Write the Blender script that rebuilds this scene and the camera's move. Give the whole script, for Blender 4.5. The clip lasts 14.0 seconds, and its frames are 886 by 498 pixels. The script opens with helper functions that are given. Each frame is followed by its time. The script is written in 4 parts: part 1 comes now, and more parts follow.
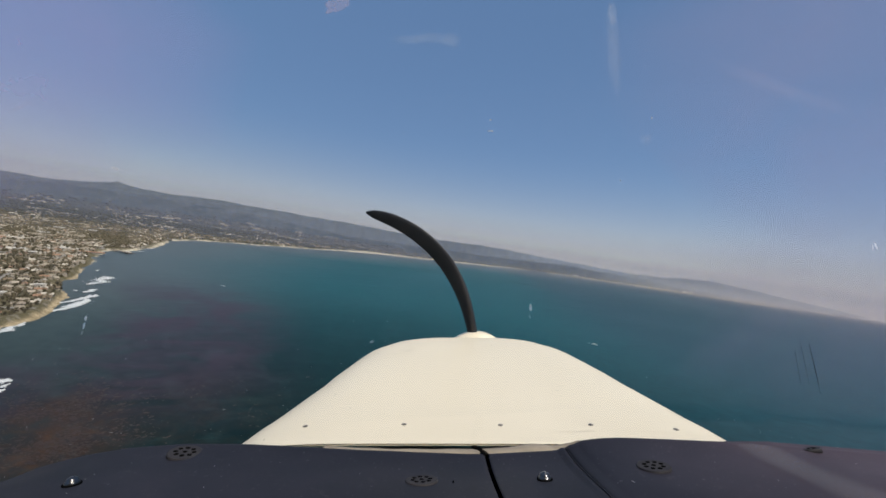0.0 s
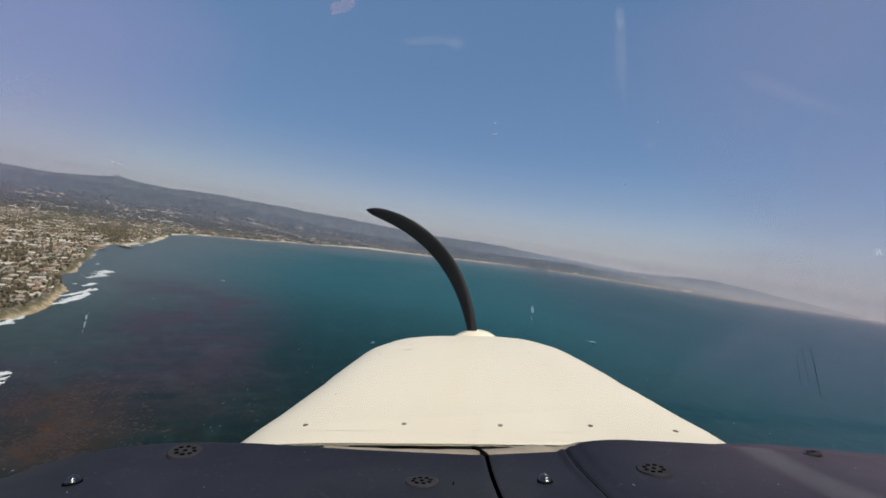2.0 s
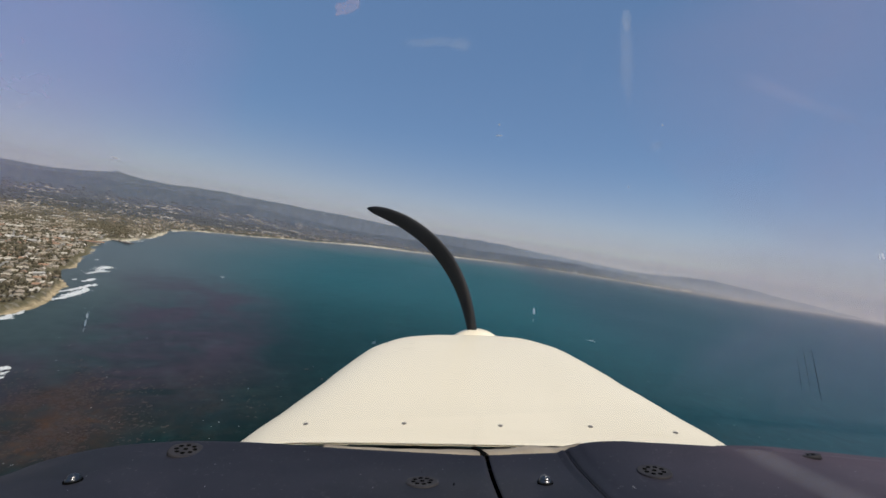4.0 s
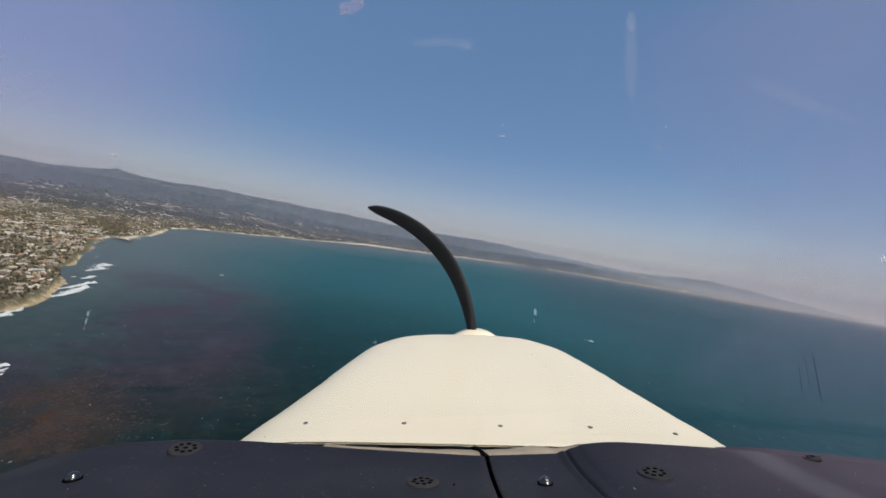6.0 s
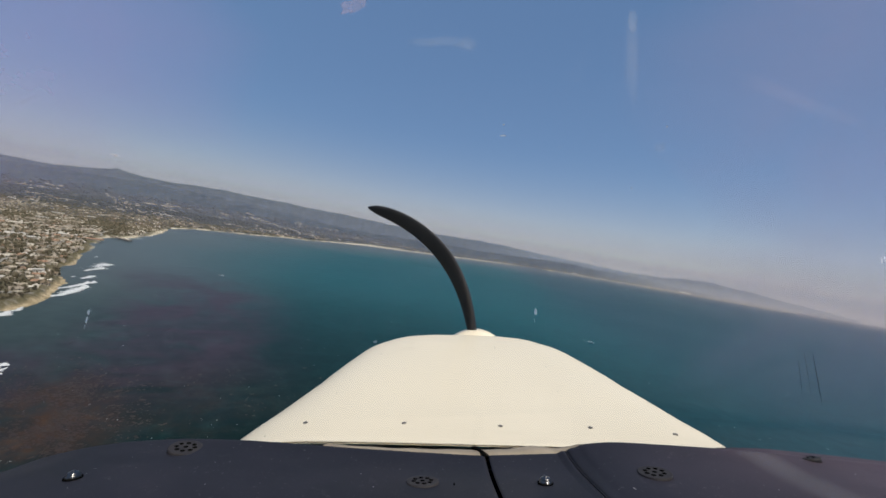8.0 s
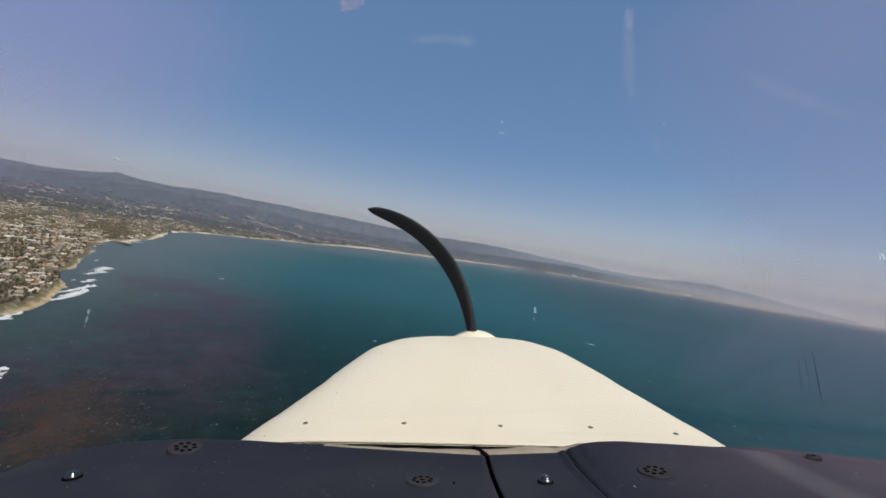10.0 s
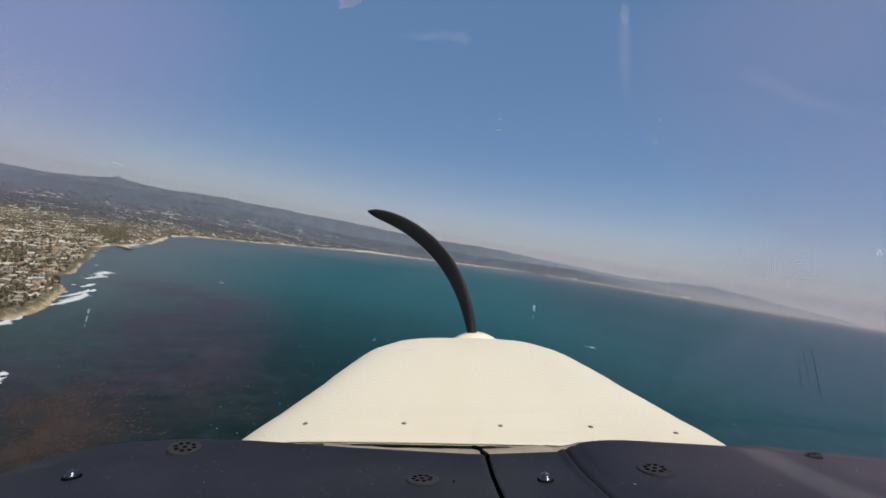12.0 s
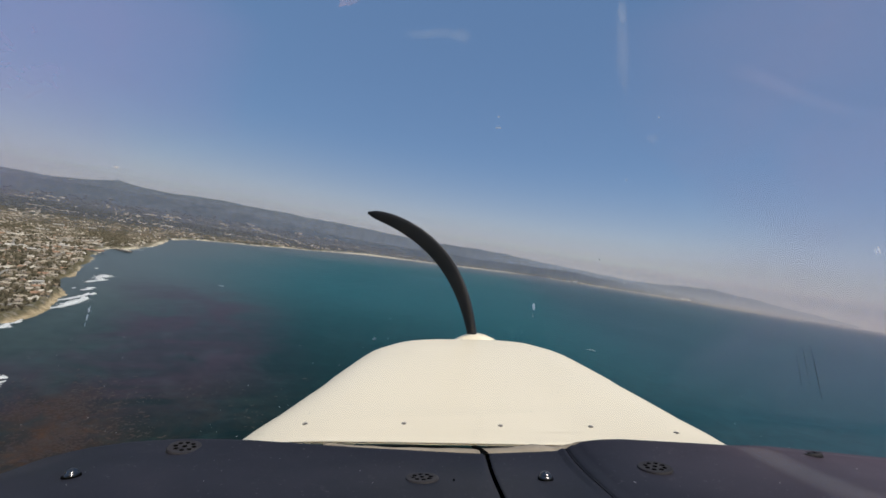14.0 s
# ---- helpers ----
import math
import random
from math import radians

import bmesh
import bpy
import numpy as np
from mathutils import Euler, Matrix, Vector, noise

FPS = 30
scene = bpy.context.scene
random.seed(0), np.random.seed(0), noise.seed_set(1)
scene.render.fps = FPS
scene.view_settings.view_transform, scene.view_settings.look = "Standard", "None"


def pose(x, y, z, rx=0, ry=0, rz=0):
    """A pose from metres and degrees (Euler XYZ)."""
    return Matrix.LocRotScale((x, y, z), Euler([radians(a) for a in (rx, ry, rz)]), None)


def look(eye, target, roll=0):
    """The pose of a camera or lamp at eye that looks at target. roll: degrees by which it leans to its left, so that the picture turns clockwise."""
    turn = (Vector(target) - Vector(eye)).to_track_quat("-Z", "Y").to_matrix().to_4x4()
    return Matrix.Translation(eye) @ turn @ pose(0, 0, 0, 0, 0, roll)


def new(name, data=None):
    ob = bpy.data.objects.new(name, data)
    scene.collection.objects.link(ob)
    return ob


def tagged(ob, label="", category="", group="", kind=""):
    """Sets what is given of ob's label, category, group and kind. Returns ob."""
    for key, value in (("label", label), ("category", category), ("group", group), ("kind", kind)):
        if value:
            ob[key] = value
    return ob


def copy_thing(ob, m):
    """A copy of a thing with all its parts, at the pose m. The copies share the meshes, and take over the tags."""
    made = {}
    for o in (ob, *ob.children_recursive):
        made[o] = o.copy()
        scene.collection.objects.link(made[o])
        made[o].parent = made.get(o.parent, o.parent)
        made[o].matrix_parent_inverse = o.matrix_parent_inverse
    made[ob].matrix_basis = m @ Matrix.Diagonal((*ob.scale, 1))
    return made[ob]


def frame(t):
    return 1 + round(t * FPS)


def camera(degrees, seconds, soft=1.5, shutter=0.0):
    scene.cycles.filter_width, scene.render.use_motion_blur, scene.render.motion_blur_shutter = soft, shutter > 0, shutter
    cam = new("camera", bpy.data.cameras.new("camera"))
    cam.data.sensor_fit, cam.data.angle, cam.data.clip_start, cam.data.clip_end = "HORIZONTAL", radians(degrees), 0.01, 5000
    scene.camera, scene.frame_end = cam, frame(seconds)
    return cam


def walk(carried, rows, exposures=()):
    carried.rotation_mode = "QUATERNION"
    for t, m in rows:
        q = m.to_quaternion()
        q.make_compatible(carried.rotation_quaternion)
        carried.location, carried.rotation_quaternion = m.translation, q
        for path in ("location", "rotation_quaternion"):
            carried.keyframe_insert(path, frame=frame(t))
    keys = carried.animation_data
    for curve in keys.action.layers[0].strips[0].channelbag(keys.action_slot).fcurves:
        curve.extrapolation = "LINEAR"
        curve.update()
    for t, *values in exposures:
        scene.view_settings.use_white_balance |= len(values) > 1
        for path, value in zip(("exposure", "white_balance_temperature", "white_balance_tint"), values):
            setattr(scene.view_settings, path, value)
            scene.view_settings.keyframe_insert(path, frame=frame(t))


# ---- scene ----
cam = camera(95, 14.0, soft=1.6)
# damped heading, pitch and bank, fitted to the view: seconds, eye, Euler angles
PATH = [
    (0.0, 0.0092, -0.0026, 99.9945, 89.967, -7.834, 0.430),
    (0.5, 0.0077, -0.0019, 99.9966, 89.843, -7.963, 0.421),
    (1.0, 0.0062, -0.0012, 99.9986, 89.721, -8.090, 0.412),
    (1.5, 0.0048, -0.0005, 100.0006, 89.605, -8.211, 0.404),
    (2.0, 0.0035, 0.0001, 100.0024, 89.497, -8.323, 0.396),
    (2.5, 0.0022, 0.0006, 100.0040, 89.402, -8.429, 0.389),
    (3.0, 0.0010, 0.0011, 100.0053, 89.324, -8.530, 0.381),
    (3.5, -0.0000, 0.0014, 100.0061, 89.269, -8.627, 0.374),
    (4.0, -0.0011, 0.0017, 100.0067, 89.229, -8.723, 0.366),
    (4.5, -0.0021, 0.0019, 100.0071, 89.195, -8.817, 0.358),
    (5.0, -0.0030, 0.0021, 100.0075, 89.167, -8.907, 0.351),
    (5.5, -0.0038, 0.0023, 100.0076, 89.147, -8.989, 0.344),
    (6.0, -0.0045, 0.0024, 100.0076, 89.141, -9.059, 0.338),
    (6.5, -0.0050, 0.0024, 100.0074, 89.146, -9.117, 0.333),
    (7.0, -0.0054, 0.0023, 100.0070, 89.158, -9.164, 0.330),
    (7.5, -0.0056, 0.0022, 100.0064, 89.186, -9.192, 0.327),
    (8.0, -0.0055, 0.0020, 100.0055, 89.234, -9.197, 0.326),
    (8.5, -0.0051, 0.0016, 100.0041, 89.310, -9.174, 0.327),
    (9.0, -0.0044, 0.0011, 100.0024, 89.403, -9.134, 0.329),
    (9.5, -0.0036, 0.0006, 100.0005, 89.505, -9.086, 0.332),
    (10.0, -0.0029, 0.0001, 99.9986, 89.609, -9.038, 0.335),
    (10.5, -0.0021, -0.0005, 99.9966, 89.719, -8.988, 0.337),
    (11.0, -0.0013, -0.0011, 99.9945, 89.836, -8.936, 0.340),
    (11.5, -0.0004, -0.0017, 99.9923, 89.959, -8.882, 0.343),
    (12.0, 0.0004, -0.0023, 99.9900, 90.080, -8.833, 0.346),
    (12.5, 0.0011, -0.0029, 99.9879, 90.193, -8.796, 0.348),
    (13.0, 0.0015, -0.0034, 99.9860, 90.294, -8.777, 0.348),
    (13.5, 0.0019, -0.0039, 99.9843, 90.388, -8.770, 0.347),
    (14.0, 0.0021, -0.0043, 99.9825, 90.478, -8.768, 0.346),
]
walk(cam, [(t, pose(x, y, z, rx, ry, rz)) for t, x, y, z, rx, ry, rz in PATH],
     exposures=[(0.0, 0.0, 6500, 10), (14.0, 0.0, 6500, 10)])
AIRFRAME = pose(0, 0, 100, 89.576, -8.718, 0.362) @ pose(0, 0, 0, -90)

# ---- daylight ----
SUN_AZ, SUN_EL = radians(140), radians(60)
world = bpy.data.worlds.new("sky")
scene.world = world
world.use_nodes = True
wn = world.node_tree.nodes
sky = wn.new("ShaderNodeTexSky")
sky.sky_type, sky.sun_disc = "NISHITA", False
sky.sun_elevation, sky.sun_rotation = SUN_EL, -SUN_AZ
sky.air_density, sky.dust_density, sky.ozone_density, sky.altitude = 1.0, 0.2, 1.6, 100
# thin even veil of sea air over the whole sky
veil = wn.new("ShaderNodeMix")
veil.data_type = "RGBA"
veil.inputs[0].default_value, veil.inputs[7].default_value = 0.6, (1.38, 2.62, 5.0, 1)
world.node_tree.links.new(sky.outputs[0], veil.inputs[6])
world.node_tree.links.new(veil.outputs[2], wn["Background"].inputs[0])
wn["Background"].inputs[1].default_value = 0.1
sun_lamp = new("sun", bpy.data.lights.new("sun", "SUN"))
sun_lamp.data.energy, sun_lamp.data.angle, sun_lamp.data.color = 4.6, radians(0.5), (1.0, 0.94, 0.82)
sun_lamp.matrix_world = look((0, 0, 0), (-math.sin(SUN_AZ) * math.cos(SUN_EL), -math.cos(SUN_AZ) * math.cos(SUN_EL), -math.sin(SUN_EL)))


# ---- materials ----
class Mat:
    """A small wrapper round one node material."""

    def __init__(self, name, rough=0.6, metal=0.0, spec=0.5):
        self.m = bpy.data.materials.new(name)
        self.m.use_nodes = True
        self.t = self.m.node_tree
        self.b = self.t.nodes["Principled BSDF"]
        self.b.inputs["Roughness"].default_value = rough
        self.b.inputs["Metallic"].default_value = metal
        self.b.inputs["Specular IOR Level"].default_value = spec
        self.co = self.t.nodes.new("ShaderNodeTexCoord").outputs["Object"]

    def put(self, a, b):
        self.t.links.new(a, b)

    def noise(self, scale, detail=4, rough=0.55, co=None, dist=0.0):
        n = self.t.nodes.new("ShaderNodeTexNoise")
        n.inputs["Scale"].default_value, n.inputs["Detail"].default_value = scale, detail
        n.inputs["Roughness"].default_value, n.inputs["Distortion"].default_value = rough, dist
        self.put(co or self.co, n.inputs["Vector"])
        return n.outputs["Fac"]

    def ramp(self, fac, stops, const=False):
        r = self.t.nodes.new("ShaderNodeValToRGB")
        e = r.color_ramp.elements
        r.color_ramp.interpolation = "CONSTANT" if const else "LINEAR"
        while len(e) < len(stops):
            e.new(0.5)
        for k, (p, c) in zip(e, stops):
            k.position = p
            k.color = (c, c, c, 1) if isinstance(c, (int, float)) else (*c, 1)
        self.put(fac, r.inputs[0])
        return r.outputs[0]

    def mix(self, fac, a, b, mode="MIX"):
        x = self.t.nodes.new("ShaderNodeMix")
        x.data_type, x.blend_type = "RGBA", mode
        for v, i in ((fac, 0), (a, 6), (b, 7)):
            if isinstance(v, (int, float)):
                x.inputs[i].default_value = v
            elif isinstance(v, tuple):
                x.inputs[i].default_value = (*v, 1)
            else:
                self.put(v, x.inputs[i])
        return x.outputs[2]

    def math(self, op, a, b=0.0, c=0.0):
        x = self.t.nodes.new("ShaderNodeMath")
        x.operation = op
        for v, i in ((a, 0), (b, 1), (c, 2)):
            if isinstance(v, (int, float)):
                x.inputs[i].default_value = v
            else:
                self.put(v, x.inputs[i])
        return x.outputs[0]

    def span(self, v, a, b):
        x = self.t.nodes.new("ShaderNodeMapRange")
        x.interpolation_type = "SMOOTHSTEP"
        x.inputs["From Min"].default_value, x.inputs["From Max"].default_value = a, b
        self.put(v, x.inputs["Value"])
        return x.outputs["Result"]

    def attr(self, name):
        n = self.t.nodes.new("ShaderNodeAttribute")
        n.attribute_name = name
        return n.outputs["Fac"]

    def island(self):
        return self.t.nodes.new("ShaderNodeNewGeometry").outputs["Random Per Island"]

    def single(self):
        return self.t.nodes.new("ShaderNodeObjectInfo").outputs["Random"]

    def colour(self, c):
        if isinstance(c, tuple):
            self.b.inputs["Base Color"].default_value = (*c, 1)
        else:
            self.put(c, self.b.inputs["Base Color"])
        return self

    def roughness(self, v):
        self.put(v, self.b.inputs["Roughness"])
        return self

    def bump(self, h, strength=0.3, dist=0.01):
        n = self.t.nodes.new("ShaderNodeBump")
        n.inputs["Strength"].default_value, n.inputs["Distance"].default_value = strength, dist
        self.put(h, n.inputs["Height"])
        self.put(n.outputs[0], self.b.inputs["Normal"])
        return self


def two_scale(name, c1, c2, fine, coarse, rough=0.6, metal=0.0, spec=0.5, bump=0.1, dist=0.001):
    k = Mat(name, rough, metal, spec)
    a = k.mix(k.ramp(k.noise(coarse, 3), [(0.35, 0.0), (0.65, 1.0)]), c1, c2)
    g = k.noise(fine, 5)
    k.colour(k.mix(k.ramp(g, [(0.3, 0.12), (0.7, 0.0)]), a, (0.02, 0.02, 0.02)))
    k.bump(g, bump, dist)
    return k.m


# open sea: teal water, deep wine-brown weed shadows under the surface, wind ripples
k = Mat("sea_water", 0.16, 0.0, 0.07)
k.b.inputs["IOR"].default_value = 1.33
big = k.noise(0.0016, 4, 0.5, dist=0.6)
weed = k.attr("weed")
patch = k.math("MULTIPLY", weed, k.ramp(k.noise(0.013, 8, 0.70, dist=0.8), [(0.35, 0.0), (0.55, 1.0)]))
shoal_haze = k.attr("shoal_haze")
# near-dark, far-bright shading is put into the base colour by distance
range_tone = k.mix(k.attr("deep"), (0.0008, 0.0105, 0.0092), (0.0040, 0.075, 0.087))
c = k.mix(k.ramp(big, [(0.35, 0.0), (0.7, 0.25)]), range_tone, (0.004, 0.045, 0.050))
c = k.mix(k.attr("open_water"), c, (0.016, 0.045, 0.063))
# shallow-water grey, with distance haze put into the colour
c = k.mix(shoal_haze, c, (0.098, 0.112, 0.118))
# inshore and weed tints also carry the violet windscreen reflection
c = k.mix(k.attr("inshore"), c, (0.052, 0.064, 0.058))
c = k.mix(patch, c, (0.046, 0.028, 0.042))
mottle = k.math("MULTIPLY", k.ramp(k.noise(0.035, 8, 0.72, dist=1.2), [(0.42, 0.0), (0.54, 1.0)]), k.ramp(k.noise(0.30, 8, 0.8), [(0.42, 0.1), (0.54, 1.0)]))
thickness = k.math("MULTIPLY_ADD", mottle, 0.7, k.ramp(k.noise(0.05, 6, 0.7, dist=1.0), [(0.34, 0.05), (0.60, 0.55)]))
c = k.mix(k.math("MULTIPLY", k.attr("kelp"), thickness), c, (0.072, 0.032, 0.012))
# light and dark of ripples and swell are put into the colour as noise
streak = k.noise(0.11, 8, 0.76, dist=0.4)
c = k.mix(k.ramp(streak, [(0.36, 0.40), (0.52, 0.0)]), c, (0.002, 0.012, 0.014))
c = k.mix(k.ramp(streak, [(0.50, 0.0), (0.70, 0.11)]), c, (0.05, 0.11, 0.11))
swell = k.noise(0.028, 8, 0.8, dist=0.5)
c = k.mix(k.ramp(swell, [(0.38, 0.16), (0.54, 0.0)]), c, (0.003, 0.018, 0.022))
c = k.mix(k.ramp(swell, [(0.50, 0.0), (0.68, 0.12)]), c, (0.05, 0.12, 0.13))
k.colour(c)
w1, w2 = k.noise(0.35, 6, 0.65), k.noise(0.03, 3, 0.5)
k.bump(k.math("ADD", w1, k.math("MULTIPLY", w2, 1.0)), 0.14, 0.35)
k.roughness(k.ramp(k.noise(0.004, 5, 0.6, dist=1.0), [(0.3, 0.36), (0.7, 0.385)]))
SEA = k.m

# coast land: scrub, dry grass, streets and soil; sand and sandstone at the shore
k = Mat("coast_land", 0.95, 0, 0.1)
scrub = k.mix(k.ramp(k.noise(0.09, 6, 0.7), [(0.38, 0.0), (0.62, 1.0)]), (0.050, 0.052, 0.028), (0.180, 0.148, 0.090))
tone = k.mix(k.ramp(k.noise(0.012, 4), [(0.35, 0.0), (0.65, 1.0)]), scrub, (0.105, 0.088, 0.045))
grey = k.mix(k.ramp(k.noise(0.22, 4, 0.7), [(0.5, 0.0), (0.66, 1.0)]), tone, (0.20, 0.175, 0.14))
# far woodland greyed with distance: haze is put into its colour
wood = k.mix(k.attr("forest_haze"), grey, k.mix(k.noise(0.03, 7, 0.7), (0.048, 0.054, 0.056), (0.10, 0.098, 0.088)))
sand = k.mix(k.ramp(k.noise(0.16, 6, 0.75), [(0.36, 0.0), (0.64, 1.0)]), (0.27, 0.215, 0.135), (0.64, 0.575, 0.455))
bluff = k.mix(k.ramp(k.noise(0.12, 6, 0.75), [(0.36, 0.0), (0.64, 1.0)]), (0.19, 0.145, 0.08), (0.53, 0.42, 0.265))
sand = k.mix(k.attr("far_sand"), bluff, sand)
wood = k.mix(k.math("MULTIPLY", k.attr("street"), k.ramp(k.noise(0.4, 3), [(0.3, 0.6), (0.6, 1.0)])), wood, (0.25, 0.235, 0.215))
k.colour(k.mix(k.attr("sand"), wood, sand))
k.bump(k.noise(0.25, 6, 0.7), 0.6, 1.0)
LAND = k.m

# far mountains; the haze of kilometres of sea air is put into the colour
k = Mat("mountain_forest", 1.0, 0, 0.0)
slope = k.t.nodes.new("ShaderNodeCombineXYZ")
k.put(k.attr("along"), slope.inputs[0])
k.put(k.attr("rise"), slope.inputs[1])
slope = slope.outputs[0]
broad = k.mix(k.ramp(k.noise(0.005, 6, 0.6, slope, 0.5), [(0.35, 0.0), (0.65, 1.0)]), (0.005, 0.017, 0.026), (0.052, 0.068, 0.080))
ridge = k.mix(k.ramp(k.noise(0.022, 8, 0.78, slope), [(0.47, 0.0), (0.62, 1.0)]), broad, (0.108, 0.118, 0.118))
ridge = k.mix(k.ramp(k.noise(0.075, 6, 0.8, slope), [(0.36, 0.7), (0.50, 0.0)]), ridge, (0.006, 0.016, 0.016))
ridge = k.mix(k.ramp(k.noise(0.16, 4, 0.7, slope), [(0.64, 0.0), (0.70, 0.8)]), ridge, (0.38, 0.34, 0.29))
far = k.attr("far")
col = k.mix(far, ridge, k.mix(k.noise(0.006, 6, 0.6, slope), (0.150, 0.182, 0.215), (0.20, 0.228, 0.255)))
foot = k.math("MULTIPLY", k.attr("foot"), k.ramp(k.noise(0.012, 6, 0.65, slope, 0.6), [(0.25, 0.35), (0.6, 1.0)]))
k.colour(k.mix(foot, col, k.mix(k.ramp(k.noise(0.06, 8, 0.75, slope), [(0.45, 0.0), (0.7, 1.0)]), (0.050, 0.056, 0.046), (0.26, 0.23, 0.18))))
MOUNTAIN = k.m

k = Mat("house_wall", 0.85, 0, 0.2)
k.colour(k.ramp(k.island(), [(0, (0.50, 0.44, 0.35)), (0.35, (0.42, 0.36, 0.28)), (0.6, (0.60, 0.54, 0.45)), (0.8, (0.34, 0.27, 0.19)), (1, (0.46, 0.44, 0.40))]))
WALL = k.m
k = Mat("house_roof", 0.9, 0, 0.2)
rc = [(0, (0.20, 0.15, 0.10)), (0.18, (0.33, 0.28, 0.21)), (0.36, (0.27, 0.225, 0.175)), (0.54, (0.40, 0.345, 0.27)), (0.68, (0.15, 0.125, 0.10)), (0.76, (0.30, 0.18, 0.115)), (0.84, (0.50, 0.45, 0.37)), (0.97, (0.66, 0.60, 0.52))]
k.colour(k.mix(k.ramp(k.noise(1.3, 4), [(0.4, 0.0), (0.7, 0.25)]), k.ramp(k.island(), rc, True), (0.08, 0.07, 0.06)))
ROOF = k.m
k = Mat("single_house_roof", 0.9, 0, 0.2)
k.colour(k.mix(k.ramp(k.noise(1.3, 4), [(0.4, 0.0), (0.7, 0.25)]), k.ramp(k.single(), rc, True), (0.08, 0.07, 0.06)))
ROOF_ONE = k.m
k = Mat("tree_leaves", 0.8, 0, 0.2)
k.colour(k.mix(k.ramp(k.noise(0.8, 4, 0.7), [(0.35, 0.0), (0.7, 0.6)]), k.ramp(k.island(), [(0, (0.036, 0.035, 0.021)), (0.4, (0.084, 0.072, 0.046)), (0.7, (0.138, 0.108, 0.070)), (1, (0.063, 0.061, 0.045))]), (0.14, 0.114, 0.064)))
k.bump(k.noise(2.0, 3), 0.5, 0.3)
LEAF = k.m
# distant leaves, greyed and blued: haze is put into the colour
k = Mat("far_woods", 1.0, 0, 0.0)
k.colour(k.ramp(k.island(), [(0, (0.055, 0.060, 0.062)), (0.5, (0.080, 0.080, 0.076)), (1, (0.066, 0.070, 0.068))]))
HAZED_LEAF = k.m
BARK = two_scale("bark", (0.11, 0.075, 0.05), (0.17, 0.12, 0.08), 6, 0.8, 0.95)
k = Mat("sea_foam", 0.9, 0, 0.2)
k.colour(k.mix(k.noise(0.6, 6, 0.7), (0.38, 0.40, 0.41), (0.74, 0.74, 0.72)))
FOAM = k.m
k = Mat("kelp", 0.5, 0, 0.4)
k.colour(k.ramp(k.island(), [(0, (0.020, 0.012, 0.006)), (0.5, (0.038, 0.019, 0.009)), (1, (0.026, 0.019, 0.009))]))
KELP = k.m
WALL_PALE = two_scale("pale_stucco", (0.50, 0.46, 0.39), (0.60, 0.55, 0.47), 2, 0.3, 0.9)
ROOF_PALE = two_scale("pale_roof_coating", (0.44, 0.41, 0.36), (0.56, 0.52, 0.46), 1.5, 0.15, 0.85)
GLASS_DARK = two_scale("window_glass", (0.03, 0.04, 0.05), (0.05, 0.06, 0.07), 4, 0.5, 0.15)
TIMBER = two_scale("weathered_timber", (0.12, 0.09, 0.07), (0.20, 0.16, 0.12), 3, 0.3, 0.9)
GEL = two_scale("white_gelcoat", (0.75, 0.75, 0.72), (0.82, 0.82, 0.80), 5, 0.6, 0.35)

# aircraft
k = Mat("cream_aircraft_paint", 0.46, 0, 0.4)
k.b.inputs["Coat Weight"].default_value, k.b.inputs["Coat Roughness"].default_value = 0.08, 0.3
stain = k.ramp(k.noise(3.0, 6, 0.65, dist=0.4), [(0.35, 0.0), (0.75, 0.35)])
c = k.mix(stain, (0.725, 0.640, 0.490), (0.660, 0.575, 0.425))
c = k.mix(k.ramp(k.noise(90, 3, 0.7), [(0.77, 0.0), (0.83, 0.4)]), c, (0.40, 0.34, 0.25))
k.colour(c)
k.bump(k.noise(2.2, 2), 0.08, 0.02)
CREAM = k.m
k = Mat("black_vinyl", 0.6, 0, 0.25)
c = k.mix(k.ramp(k.noise(5, 5, 0.6), [(0.35, 0.0), (0.7, 1.0)]), (0.009, 0.0092, 0.0135), (0.018, 0.0165, 0.023))
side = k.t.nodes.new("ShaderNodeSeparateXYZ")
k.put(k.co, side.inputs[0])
# right side lightened: the lilac glare there is put into the colour
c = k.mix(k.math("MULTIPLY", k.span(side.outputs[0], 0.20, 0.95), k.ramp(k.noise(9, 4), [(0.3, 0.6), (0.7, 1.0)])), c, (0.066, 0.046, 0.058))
dust = k.ramp(k.noise(160, 2, 0.5), [(0.69, 0.0), (0.74, 1.0)])
c = k.mix(k.math("MULTIPLY", dust, 0.25), c, (0.30, 0.29, 0.28))
scuff = k.ramp(k.noise(22, 6, 0.7, dist=1.5), [(0.62, 0.0), (0.74, 0.25)])
k.colour(k.mix(scuff, c, (0.12, 0.11, 0.11)))
k.bump(k.noise(420, 2), 0.25, 0.0006)
VINYL = k.m
PLASTIC = two_scale("grey_vent_plastic", (0.020, 0.018, 0.021), (0.032, 0.029, 0.031), 300, 30, 0.7, spec=0.2)
DEAD_BLACK = two_scale("dead_black", (0.002, 0.002, 0.002), (0.004, 0.004, 0.004), 50, 5, 0.95, spec=0.0)
CHROME = two_scale("bright_metal", (0.10, 0.10, 0.10), (0.20, 0.19, 0.19), 200, 20, 0.28, 1.0)
STEEL = two_scale("tarnished_screw", (0.16, 0.14, 0.12), (0.24, 0.21, 0.18), 200, 20, 0.45, 0.7)
BLADE = two_scale("matt_black_blade_paint", (0.014, 0.014, 0.016), (0.030, 0.028, 0.028), 60, 6, 0.5)
SEAM = two_scale("cream_seam_sealant", (0.60, 0.55, 0.42), (0.66, 0.60, 0.46), 60, 6, 0.6)
